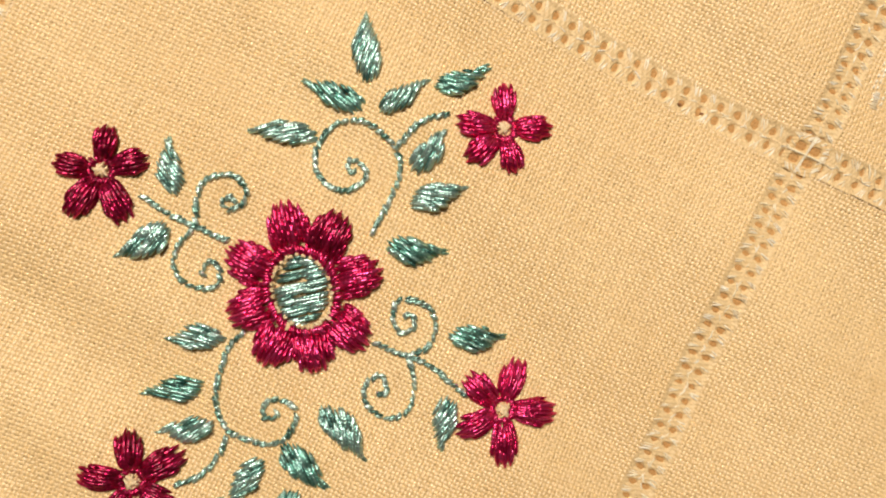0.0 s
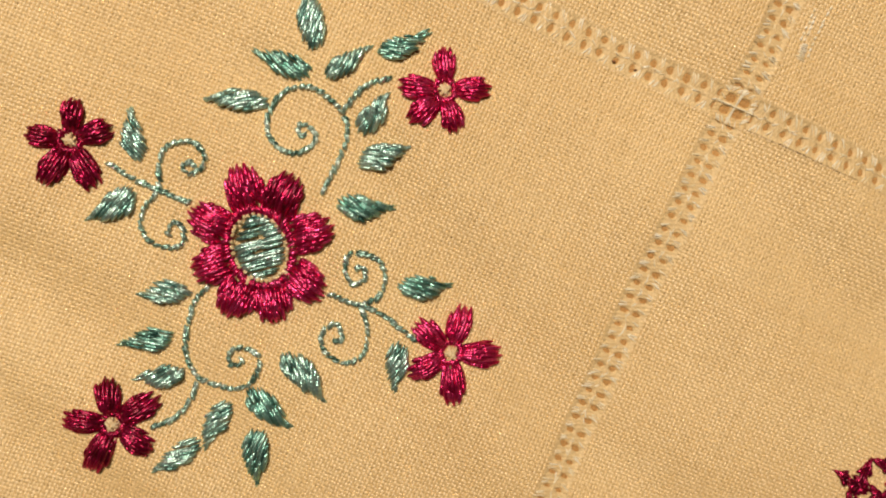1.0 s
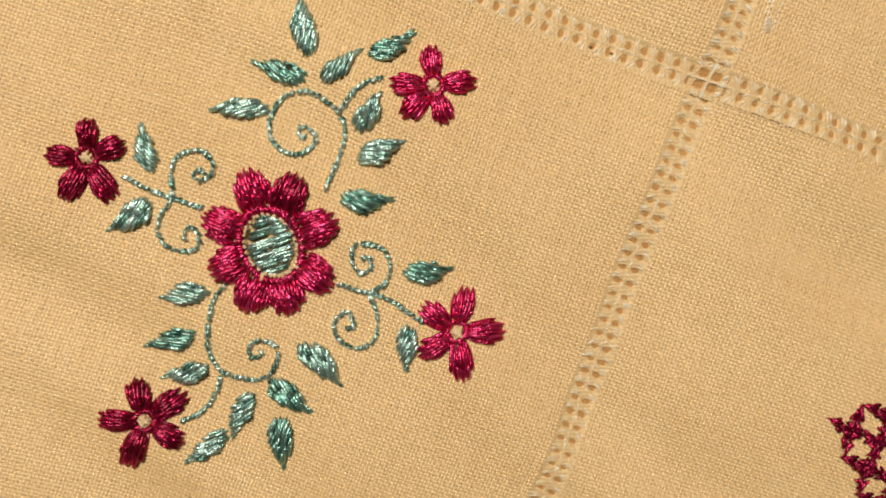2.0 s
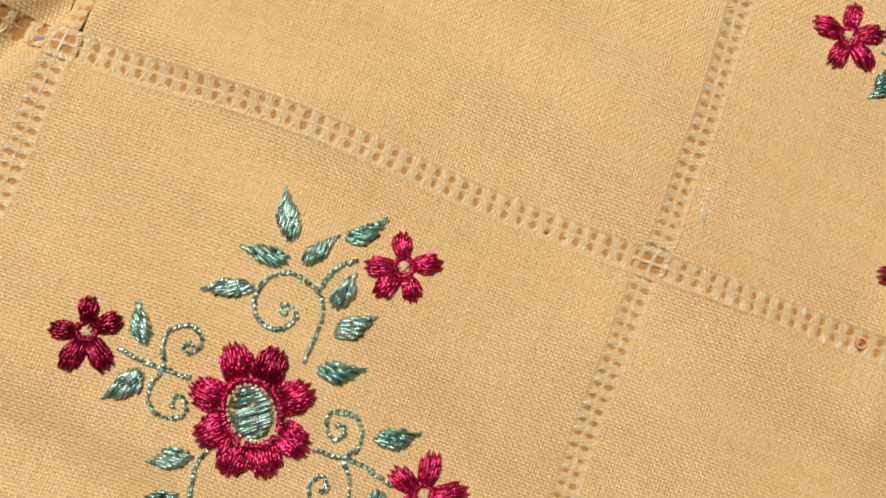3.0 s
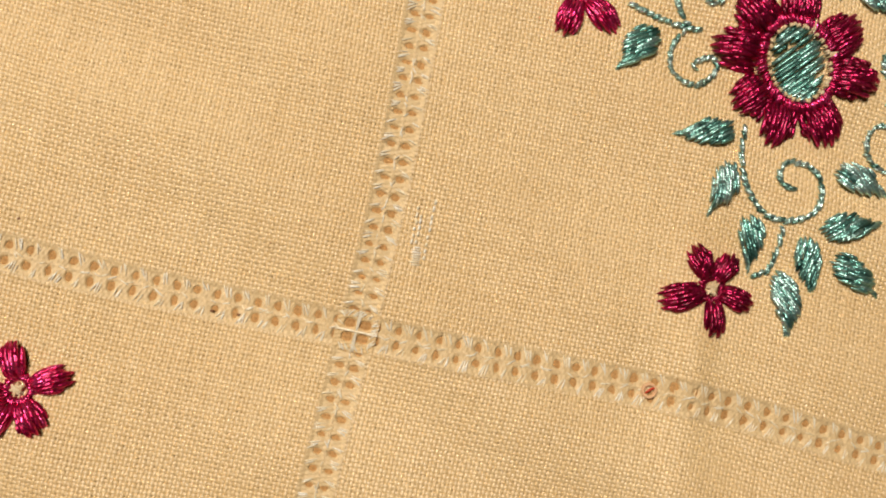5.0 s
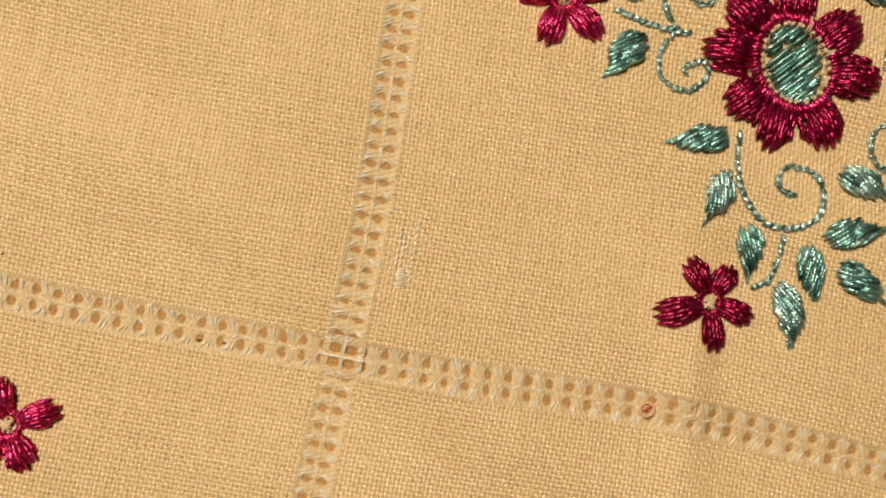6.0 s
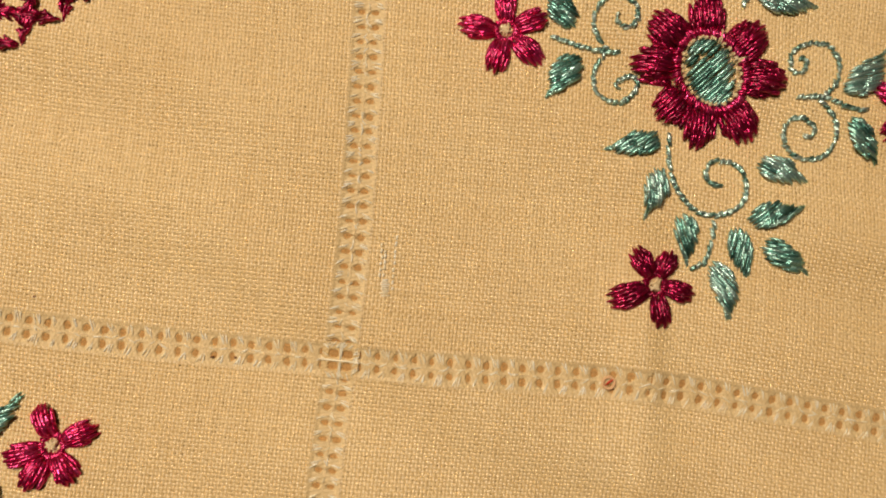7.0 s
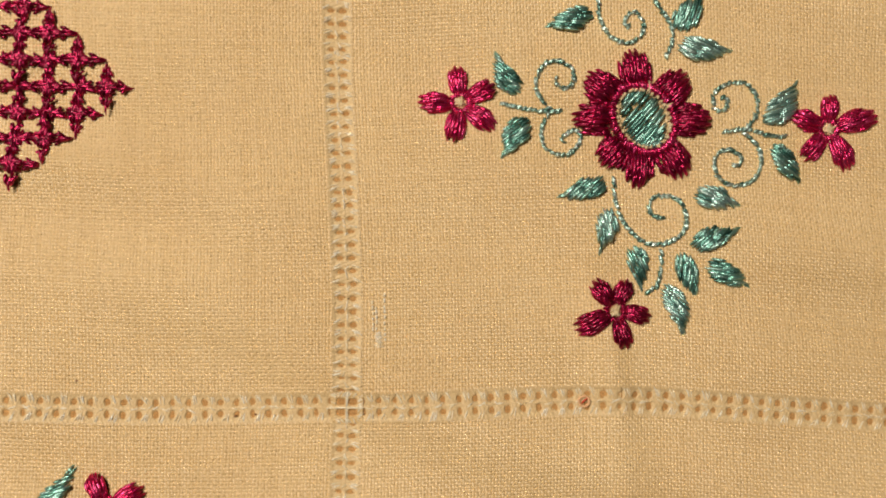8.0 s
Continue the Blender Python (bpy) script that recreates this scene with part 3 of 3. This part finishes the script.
def leaf(x0, y0, x1, y1, width, seed, material):
    """A pointed leaf in slanted satin stitch, from its stalk end to its tip."""
    rng = np.random.default_rng(seed)
    a, b = np.array([x0, y0]), np.array([x1, y1])
    length = float(np.hypot(*(b - a)))
    ax = (b - a) / length
    nx = np.array([-ax[1], ax[0]])
    ang = math.radians(rng.choice([-1, 1]) * rng.uniform(18, 30))
    d = np.array([math.cos(ang), math.sin(ang)])
    n = np.array([-d[1], d[0]])
    bow = rng.uniform(-0.06, 0.06) * length
    pad, skew = rng.uniform(0.4, 0.85), rng.uniform(0.6, 1.6)

    def inside(s, w):
        t = s / length
        if t <= 0 or t >= 1:
            return False
        f = 2.95 * (t**0.6) * ((1 - t) ** 1.05) if t > 0.02 else 0.1
        return abs(w) < 0.5 * width * max(f, 0.1)

    th = Threads()
    reach = length * 0.8
    lines = np.arange(-reach, reach, 0.52)
    for layer in range(2):
        for o in lines:
            o = o + rng.normal(0, 0.03) + 0.26 * layer
            s = np.linspace(-length, length, 121)
            pts = np.array([length / 2, 0.0]) + np.outer(s, d) + o * n
            ok = [inside(*p) for p in pts]
            if not any(ok):
                continue
            i0, i1 = ok.index(True), len(ok) - 1 - ok[::-1].index(True)
            p0, p1 = pts[i0] - d * rng.uniform(-0.1, 0.7), pts[i1] + d * rng.uniform(-0.1, 0.7)
            run = float(np.hypot(*(p1 - p0)))
            cuts = [0.0, 1.0]
            if run > 3.4:
                cuts = [0.0, float(np.clip(0.5 + rng.normal(0, 0.13), 0.25, 0.75)), 1.0]
            if layer and run < 1.5:
                continue
            for q0, q1 in zip(cuts, cuts[1:]):
                if layer and rng.random() < 0.6:
                    continue
                m0, m1 = p0 + (p1 - p0) * max(0, q0 - 0.06), p0 + (p1 - p0) * min(1, q1 + 0.06)
                loc = between(m0, m1, 6)
                t = loc[:, 0] / length
                xy = a + np.outer(loc[:, 0], ax) + np.outer(loc[:, 1] + bow * np.sin(np.pi * t), nx)
                edge = 1 - (o / (0.5 * width + 0.5)) ** 2
                swell = pad * np.sin(np.pi * np.clip(0.1 + 0.85 * t, 0, 1) ** skew)
                th.strand(laid(xy, 0.10 + rng.normal(0, 0.08) + 0.15 * layer + 0.3 * max(0, edge) + swell, 0.2), rng.uniform(0.24, 0.31) * MM, 1.0, 0.12)
    for k in range(4):
        o = rng.normal(0, 0.16)
        th.strand(laid(a + np.outer(np.linspace(length * rng.uniform(0.68, 0.8), length + rng.uniform(0.2, 1.0), 6), ax) + o * nx, 0.2, 0.25), 0.2 * MM, 0.8, 0.2)
    put("leaf", th.mesh("leaf", material), tablecloth, "pointed sea-green satin-stitch leaf")


def smooth_line(points, step):
    """Points at even steps along a Catmull-Rom curve."""
    p = np.array(points, float)
    p = np.vstack([2 * p[0] - p[1], p, 2 * p[-1] - p[-2]])
    out = []
    for i in range(1, len(p) - 2):
        for t in np.linspace(0, 1, 24, endpoint=False):
            out.append(0.5 * (2 * p[i] + (p[i + 1] - p[i - 1]) * t + (2 * p[i - 1] - 5 * p[i] + 4 * p[i + 1] - p[i + 2]) * t * t + (3 * p[i] - p[i - 1] - 3 * p[i + 1] + p[i + 2]) * t**3))
    out.append(p[-2])
    out = np.array(out)
    run = np.r_[0, np.cumsum(np.hypot(*np.diff(out, axis=0).T))]
    s = np.arange(0, run[-1], step)
    return np.column_stack([np.interp(s, run, out[:, 0]), np.interp(s, run, out[:, 1])])


def tendril(points, seed):
    """Stem stitch: short stitches one behind the other, each lying a little across the line."""
    rng = np.random.default_rng(seed)
    line = smooth_line(points, 0.1)
    for flip in (False, True):
        run = line[::-1] if flip else line
        d0, d1 = run[-22] - run[-26], run[-1] - run[-5]
        bend = math.atan2(d0[0] * d1[1] - d0[1] * d1[0], d0 @ d1)
        if abs(bend) > 0.75:
            # the end of a scroll coils up
            a = math.atan2(d1[1], d1[0]) + math.copysign(1.0, bend) * np.cumsum(np.linspace(0.09, 0.17, 24))
            run = np.vstack([run, run[-1] + 0.1 * np.cumsum(np.column_stack([np.cos(a), np.sin(a)]), axis=0)])
        line = run[::-1] if flip else run
    th = Threads()
    k = 0
    while k + 10 < len(line):
        n = int(rng.integers(11, 20))
        seg = line[k : min(len(line), k + n)]
        d = seg[-1] - seg[0]
        side = np.array([-d[1], d[0]]) / (np.hypot(*d) + 1e-6)
        t = np.linspace(-1, 1, 7)
        pick = np.linspace(0, len(seg) - 1, 7).astype(int)
        turn = rng.uniform(0.12, 0.36)
        for o in (-0.13, 0.13):
            xy = seg[pick] + np.outer(turn * t + o, side) + rng.normal(0, 0.05, 2)
            th.strand(laid(xy, rng.uniform(0.02, 0.2), rng.uniform(0.25, 0.5)), rng.uniform(0.19, 0.28) * MM, 1.0, 0.1)
        k += int(rng.integers(9, 12))
    put("tendril", th.mesh("tendril", SHADE_GREEN), tablecloth, "curling pale green stem-stitch tendril")


def star_mesh(seed, e1, e2):
    """A four-armed star of crimson stitches whose arms end in points. e1 and e2: the lattice's steps in millimetres."""
    rng = np.random.default_rng(seed)
    th = Threads()
    arms = [(e1 + e2) * 0.5, (e1 - e2) * 0.5]
    arms = [arms[0] * 1.06, arms[1] * 1.06, -arms[0] * 1.06, -arms[1] * 1.06]
    for q in range(4):
        d = arms[q]
        side = np.array([-d[1], d[0]]) / np.hypot(*d)
        for k in range(14):
            o = ((k % 7) - 3) / 3 + rng.normal(0, 0.1)
            far = k >= 7
            end = d * (1 - 0.42 * abs(o)) * rng.uniform(0.88, 1.06) + side * (o * 0.45 + rng.normal(0, 0.12))
            start = side * o * 1.15 + d * (rng.uniform(0.3, 0.5) if far else rng.uniform(-0.2, 0.05))
            end = end if far else start + (end - start) * rng.uniform(0.45, 0.7)
            xy = between(start, end, 6, rng.normal(0, 0.04))
            t = np.linspace(0, 1, 6)
            z = (rng.uniform(0.15, 0.45) + 0.4 * np.sin(np.pi * t) ** 0.7 + 0.2 * (1 - o * o) - 0.3 * t**6) * MM
            th.strand(np.column_stack([xy * MM, z]), rng.uniform(0.22, 0.32) * MM, 1.0, 0.15)
    return th.mesh("star_stitch", WINE)


def lattice_diamond(corner, e1, e2, seed):
    """A diamond of four by four crimson stars joined at their arms, from one corner star along the steps e1 and e2."""
    corner, e1, e2 = (np.array(v, float) for v in (corner, e1, e2))
    rng = np.random.default_rng(seed)
    kinds = [star_mesh(seed + k, e1, e2) for k in range(4)]
    knots = Threads()
    for i in range(4):
        for j in range(4):
            p = corner + e1 * i + e2 * j
            for k in range(5):
                a = rng.uniform(0, math.pi)
                d = np.array([math.cos(a), math.sin(a)]) * 0.8
                knots.strand(laid(between(p - d, p + d, 5), 0.75, 0.2), 0.2 * MM, 0.9, 0.5)
    for a, b in (((1, 1), (0, 0)), ((0, 1), (1, 0))):
        for i in range(3):
            for j in range(3):
                p0, p1 = corner + e1 * (i + a[0]) + e2 * (j + a[1]), corner + e1 * (i + b[0]) + e2 * (j + b[1])
                d = (p1 - p0) / np.hypot(*(p1 - p0))
                m = (p0 + p1) / 2 + rng.normal(0, 0.25, 2)
                side = np.array([-d[1], d[0]])
                wide = rng.uniform(0.25, 0.95)
                for k in range(7):
                    o = (k - 3) / 3
                    knots.strand(laid(between(m - d * rng.uniform(1.1, 2.0) + side * o * wide, m + d * rng.uniform(1.1, 2.0) + side * o * wide, 6), rng.uniform(0.15, 0.4), 0.3), 0.26 * MM, 1.0, 0.2)
    diamond = put("lattice_diamond", knots.mesh("lattice_diamond", WINE), tablecloth, "crimson lattice diamond of four-armed star stitches")
    for i in range(4):
        for j in range(4):
            p = corner + e1 * i + e2 * j
            ob = put("star_stitch", kinds[rng.integers(4)], diamond)
            ob.location = (p[0] * MM, p[1] * MM, float(relief(p[0], p[1])))


# ---- the embroidery: places in millimetres on the cloth, from the crossing of the two bands ----
# leaves: stalk end, tip, width
LEAVES_A = {
    "north": [
        (-61.8, -18.7, -66.4, -10.5, 4.0),
        (-61.4, -22.1, -70, -22.7, 3.3),
        (-65.3, -29.1, -73.6, -32, 3.4),
        (-58.9, -21.5, -55, -15.3, 2.9),
        (-53.1, -15.5, -47.8, -9.5, 3.1),
        (-51.3, -27.2, -49.5, -20.5, 3.4),
        (-49.4, -31.7, -43.8, -26.5, 3.8),
        (-49.8, -38.4, -42.3, -35.8, 3.8),
    ],
    "side": [
        (-79.4, -44.6, -83.4, -37.9, 3.6),
        (-78.1, -49.4, -82.9, -55.4, 4.0),
        (-36.2, -46.3, -29.2, -43.3, 3.8),
        (-33.1, -54.5, -30.6, -61.3, 3.4),
    ],
    "south": [
        (-65.2, -59.8, -71.8, -63.3, 3.6),
        (-64.8, -67.3, -71.8, -71.7, 3.6),
        (-61.2, -71.9, -67.4, -75.7, 3.4),
        (-48.4, -63.1, -40.1, -67.1, 4.1),
        (-51.1, -70.5, -43.2, -73, 4.0),
        (-53.2, -73.3, -53.8, -81.4, 3.4),
        (-55.2, -80.8, -59.2, -87.4, 3.3),
        (-47.5, -75.6, -44, -83.7, 4.1),
    ],
}
LEAVES_B = {
    "north": [
        (45, 69.3, 37.1, 66.8, 4.1),
        (60.2, 66.2, 65, 71.8, 4.5),
        (60.6, 62.9, 69.8, 61.8, 4.3),
    ],
    "side": [
        (31.4, 55, 27.9, 61.7, 3.9),
        (32.8, 50.4, 28.6, 43.9, 4.5),
        (76.1, 48.8, 81.9, 55.8, 4.7),
        (77.5, 44.7, 81.9, 38.1, 3.9),
    ],
    "south": [
        (46.9, 38.5, 38.7, 36.4, 3.7),
        (47.1, 33.8, 45.5, 26.7, 3.9),
        (51.9, 27.3, 52.7, 19.9, 3.7),
        (59.5, 25.6, 62.3, 18.5, 3.7),
        (57.3, 20.1, 59.9, 11.7, 3.9),
        (64.5, 24, 71.5, 19.8, 3.9),
        (61.6, 27.1, 69.8, 29.7, 3.9),
        (62.7, 35.9, 70.5, 34.3, 4.3),
    ],
}
TENDRILS_A = {
    "north stem": [(-52.8, -38.3), (-52.4, -34.4), (-52.4, -30.2), (-53.1, -27.3), (-55.1, -25.4), (-58.2, -24.3), (-60.9, -24.3), (-63.4, -25.9), (-64.5, -28.7), (-64.2, -31.8), (-62.3, -33.9), (-59.8, -34.4), (-57.6, -33.2), (-56.7, -31), (-57.9, -29.7), (-59.6, -29.7), (-59.8, -30.5)],
    "north branch": [(-54.7, -25.4), (-53.4, -21.4), (-51.6, -19.2), (-49.2, -17.6)],
    "west stem": [(-83.7, -46.5), (-79.9, -47.3), (-74.9, -47.4), (-69.9, -47.3)],
    "west curl a": [(-75, -47.2), (-76.2, -44.5), (-76.7, -41.8), (-75.3, -39.7), (-73.1, -38.7), (-70.9, -39.6), (-70.4, -41.5), (-71.7, -43.2), (-73.1, -43), (-73, -42.2)],
    "west curl b": [(-75, -47.7), (-76.1, -50.5), (-75.5, -53.5), (-73.3, -55.1), (-70.5, -54.8), (-68.8, -53.4), (-69.6, -51.4), (-71.1, -50.8), (-71.7, -52)],
    "east stem": [(-46, -51.5), (-42.7, -51.5), (-40, -51.2), (-36.7, -51.2), (-33.4, -52.2), (-30.1, -53)],
    "east curl a": [(-40.5, -51.2), (-38.5, -48.7), (-38.8, -45.9), (-40.7, -43.8), (-43.7, -43.8), (-45.3, -44.9), (-44.9, -47.1), (-43.3, -48.6), (-41.6, -47.6), (-41.9, -46.3)],
    "east curl b": [(-40.4, -51.4), (-38.4, -53.9), (-37.3, -56.3), (-37.5, -59.1), (-39.7, -60.7), (-42.5, -60.2), (-44.1, -58.6), (-44, -56.6), (-42.6, -55.4), (-41.3, -56.6)],
    "south stem": [(-62.7, -57.8), (-63.7, -60.6), (-63.4, -64.2), (-62.6, -67.7), (-60.9, -70.3), (-58.5, -71.7), (-55.3, -71.5), (-52.4, -70.6), (-51, -68.5), (-51.1, -65.6), (-52.7, -64.4), (-54.9, -64.7), (-55.9, -66), (-55.3, -67.6), (-54.2, -67.5)],
    "south branch": [(-58.7, -72.3), (-58.7, -75.7), (-59.7, -79), (-62.9, -82)],
}
TENDRILS_B = {
    "west stem": [(28.4, 53.5), (30.9, 52.7), (35.9, 51.7), (39.9, 51.6)],
    "west curl a": [(37.4, 51.9), (35.2, 54.6), (34.8, 57.5), (36.3, 59.7), (38.7, 60.3), (41, 58.9), (41.3, 56.5), (40, 55.4), (38.5, 56.2)],
    "west curl b": [(37.1, 51.4), (35.6, 48.3), (36.2, 45.1), (39.2, 43.7), (41.8, 45), (42.6, 47.2), (41.4, 48.2), (39.6, 47.3)],
    "east stem": [(67.8, 47.2), (72.4, 47.6), (76.5, 46.5), (80.1, 46.2)],
    "east curl a": [(71.9, 47.4), (74.1, 50.2), (74.5, 53.2), (72.9, 55.8), (69.6, 56), (66.8, 54.4), (66.4, 51.6), (68.2, 51), (69, 52.3)],
    "east curl b": [(71.6, 47.1), (74.4, 44.5), (75.1, 41.5), (73.7, 38.7), (70.1, 37.7), (67.1, 39.6), (66.7, 42.7), (68.7, 44.1), (71.1, 43.1), (71.4, 42.1)],
    "south stem": [(48.4, 39.8), (48.3, 36), (49.3, 32.4), (51.5, 29.3), (54.5, 27.5), (58.1, 27.9), (60.5, 30.1), (60.8, 33.2), (59.3, 35.5), (56.8, 36.1), (54.7, 35.3), (54.6, 32.8), (57.2, 31.9)],
    "south branch": [(56.3, 26.7), (56.4, 23.7), (55.5, 20.2), (53, 18.5)],
    "north stem": [(58, 60.6), (59.4, 63.7), (59.2, 66.7), (57.3, 69.8), (56.3, 71.9)],
    "north curl": [(46.4, 71.5), (46.5, 68.5), (48.2, 64.9), (51.5, 63.5), (54.1, 65.3), (54.1, 67.8), (52.4, 69.2), (51.1, 67.9)],
}
FLOWERS_A = [
    [(-42, -16.3), (-44.5, -10.7), (-36.2, -13.3), (-38.3, -21.2), (-44.7, -22.3), (-48.3, -18.4)],
    [(-89.8, -45.9), (-91.3, -40.1), (-85, -41.8), (-84.1, -50.6), (-90.9, -52.9), (-95.6, -47.4)],
    [(-24.8, -52.6), (-25.6, -45.5), (-17.6, -50.3), (-21.4, -59.5), (-29.1, -58), (-31.5, -50.4)],
    [(-67.8, -83.2), (-71.3, -77.4), (-63.5, -77.4), (-61.2, -84.8), (-68.3, -91.2), (-74.5, -85.1)],
]
FLOWERS_B = [
    [(21.3, 53.5), (20.7, 59.8), (27.1, 56.4), (26.7, 49), (19.6, 46.9), (14.3, 53.6)],
    [(47.9, 15.8), (44.4, 20.9), (50.2, 20.8), (53.6, 14.7), (49.2, 9.6), (41.1, 12.7)],
    [(87.6, 47.5), (88, 53.3), (96, 49.7), (90.9, 40.6), (83, 42.5), (81.2, 50)],
]
BIG_A = [(-57.9, -49.2), (-65.4, -39.1), (-57.6, -37.1), (-49.4, -42), (-46.7, -52.2), (-51.4, -58.6), (-58.5, -60.7), (-65.6, -56.7), (-69.5, -48.5)]
BIG_B = [(53.4, 49.8), (51.9, 61.8), (61.5, 57.5), (65.3, 49.3), (61, 39.9), (52.3, 38.1), (46.3, 42.1), (41.4, 50.3), (43.7, 57.3)]
CORE_A = [(-57.9, -49.2), (-61.5, -50.8), (-54.1, -47.6), (-60.4, -45), (-55.4, -53.6)]
CORE_B = [(53.6, 49.7), (50.1, 47.6), (57.1, 51.8), (50.6, 54.2), (56.6, 45.2)]


def build_embroidery():
    seed = 100
    for motif in (LEAVES_A, LEAVES_B):
        for group in motif.values():
            for x0, y0, x1, y1, width in group:
                seed += 1
                # more of the darker green on motif B, for its dimmer light
                leaf(x0, y0, x1, y1, width, seed, MOSS if (seed % 3 == 0) == (motif is LEAVES_A) else TEAL)
    for motif in (TENDRILS_A, TENDRILS_B):
        for points in motif.values():
            seed += 1
            tendril(points, seed)
    for points in FLOWERS_A + FLOWERS_B:
        seed += 1
        small_flower(points, seed, WINE if seed % 2 else CRIMSON)
    big_flower(BIG_A, CORE_A, 301, 0.8, TEAL)
    # flower B in darker copies of the floss, for its dimmer light
    big_flower(BIG_B, CORE_B, 302, 0.05, MOSS)
    lattice_diamond((-41.0, 57.3), (-4.8, 4.8), (-5.5, -4.4), 401)
    lattice_diamond((44.8, -46.2), (5.5, 4.4), (5.3, -5.3), 402)


def build_marks():
    """Small flaws in the cloth: a snagged red thread, a dark speck, loose pale floats beside the band, a blue tack."""
    red, _t, _bb = mat("red_thread", (0.60, 0.05, 0.02), 0.5)
    th = Threads()
    th.strand(laid(between((41.4, -0.6), (42.7, 0.5), 6, 0.15), 0.3, 0.3), 0.16 * MM)
    put("snagged_thread", th.mesh("snagged_thread", red), tablecloth, "snagged end of red thread in the band")
    rust, _t, _bb = mat("rust_cotton", (0.80, 0.50, 0.28), 0.8)
    th = Threads()
    for k in range(22):
        a = 2 * math.pi * k / 22
        p, q = (np.array([41.9 + r * math.cos(b), -0.1 + r * math.sin(b)]) for r, b in ((0.72, a), (1.15, a + 0.45)))
        th.strand(laid(between(p, q, 5), 0.22, 0.15), 0.14 * MM, 0.8)
    put("hole_edge", th.mesh("hole_edge", rust), tablecloth, "rust-stained edge of a small hole")
    dark, _t, _bb = mat("brown_speck", (0.24, 0.11, 0.05), 0.8)
    for x, y, r in ((-47.2, 5.8, 0.22), (-19.9, -1.3, 0.3), (-16.3, -1.1, 0.2)):
        th = Threads()
        th.strand(laid(between((x - r, y), (x + r, y + 0.1), 5), 0.0, 0.1), 0.15 * MM)
        put("dark_speck", th.mesh("dark_speck", dark), tablecloth, "dark brown speck in the weave")
    rng = np.random.default_rng(5)
    th = Threads()
    for x, y0, y1 in ((4.9, 13.2, 18.6), (5.5, 13.4, 17.2), (7.0, 11.4, 19.9)):
        y = y0
        while y < y1:
            o = rng.normal(0, 0.05)
            th.strand(laid(between((x + o, y), (x + o + 0.06, y + rng.uniform(0.55, 0.95)), 6), 0.14, 0.1), 0.17 * MM, 0.4)
            y += rng.uniform(0.85, 1.1)
    for k in range(8):
        y = 10.5 + 0.34 * k
        th.strand(laid(between((5.1 + rng.normal(0, 0.2), y), (6.7 + rng.normal(0, 0.2), y + 0.15), 7), 0.16, 0.06), 0.12 * MM, 0.4)
    put("loose_float", th.mesh("loose_float", IVORY), tablecloth, "pale loose floating threads in the weave", "stuff")
    blue, _t, _bb = mat("blue_mark", (0.34, 0.42, 0.50), 0.7)
    th = Threads()
    for k in range(4):
        th.strand(laid(between((-118.0 + 0.1 * k, -1.1 + 0.25 * k), (-116.2, -0.4 + 0.2 * k), 6), 0.2, 0.15), 0.09 * MM)
    put("blue_thread", th.mesh("blue_thread", blue), tablecloth, "short pale blue thread at the corner window")


build_embroidery()
build_marks()
build_cloth()
for args in ((COLUMN_0, 0.0, 61), (COLUMN_1, 0.0, 62)):
    build_crossing(*args)
build_band(True, 0.0, -132.0, 102.0, 2.83, (COLUMN_0, COLUMN_1), 71)
build_band(False, COLUMN_0, -104.0, 80.0, 2.35, (0.0,), 72)
build_band(False, COLUMN_1, -45.0, 28.0, 2.35, (0.0,), 73)
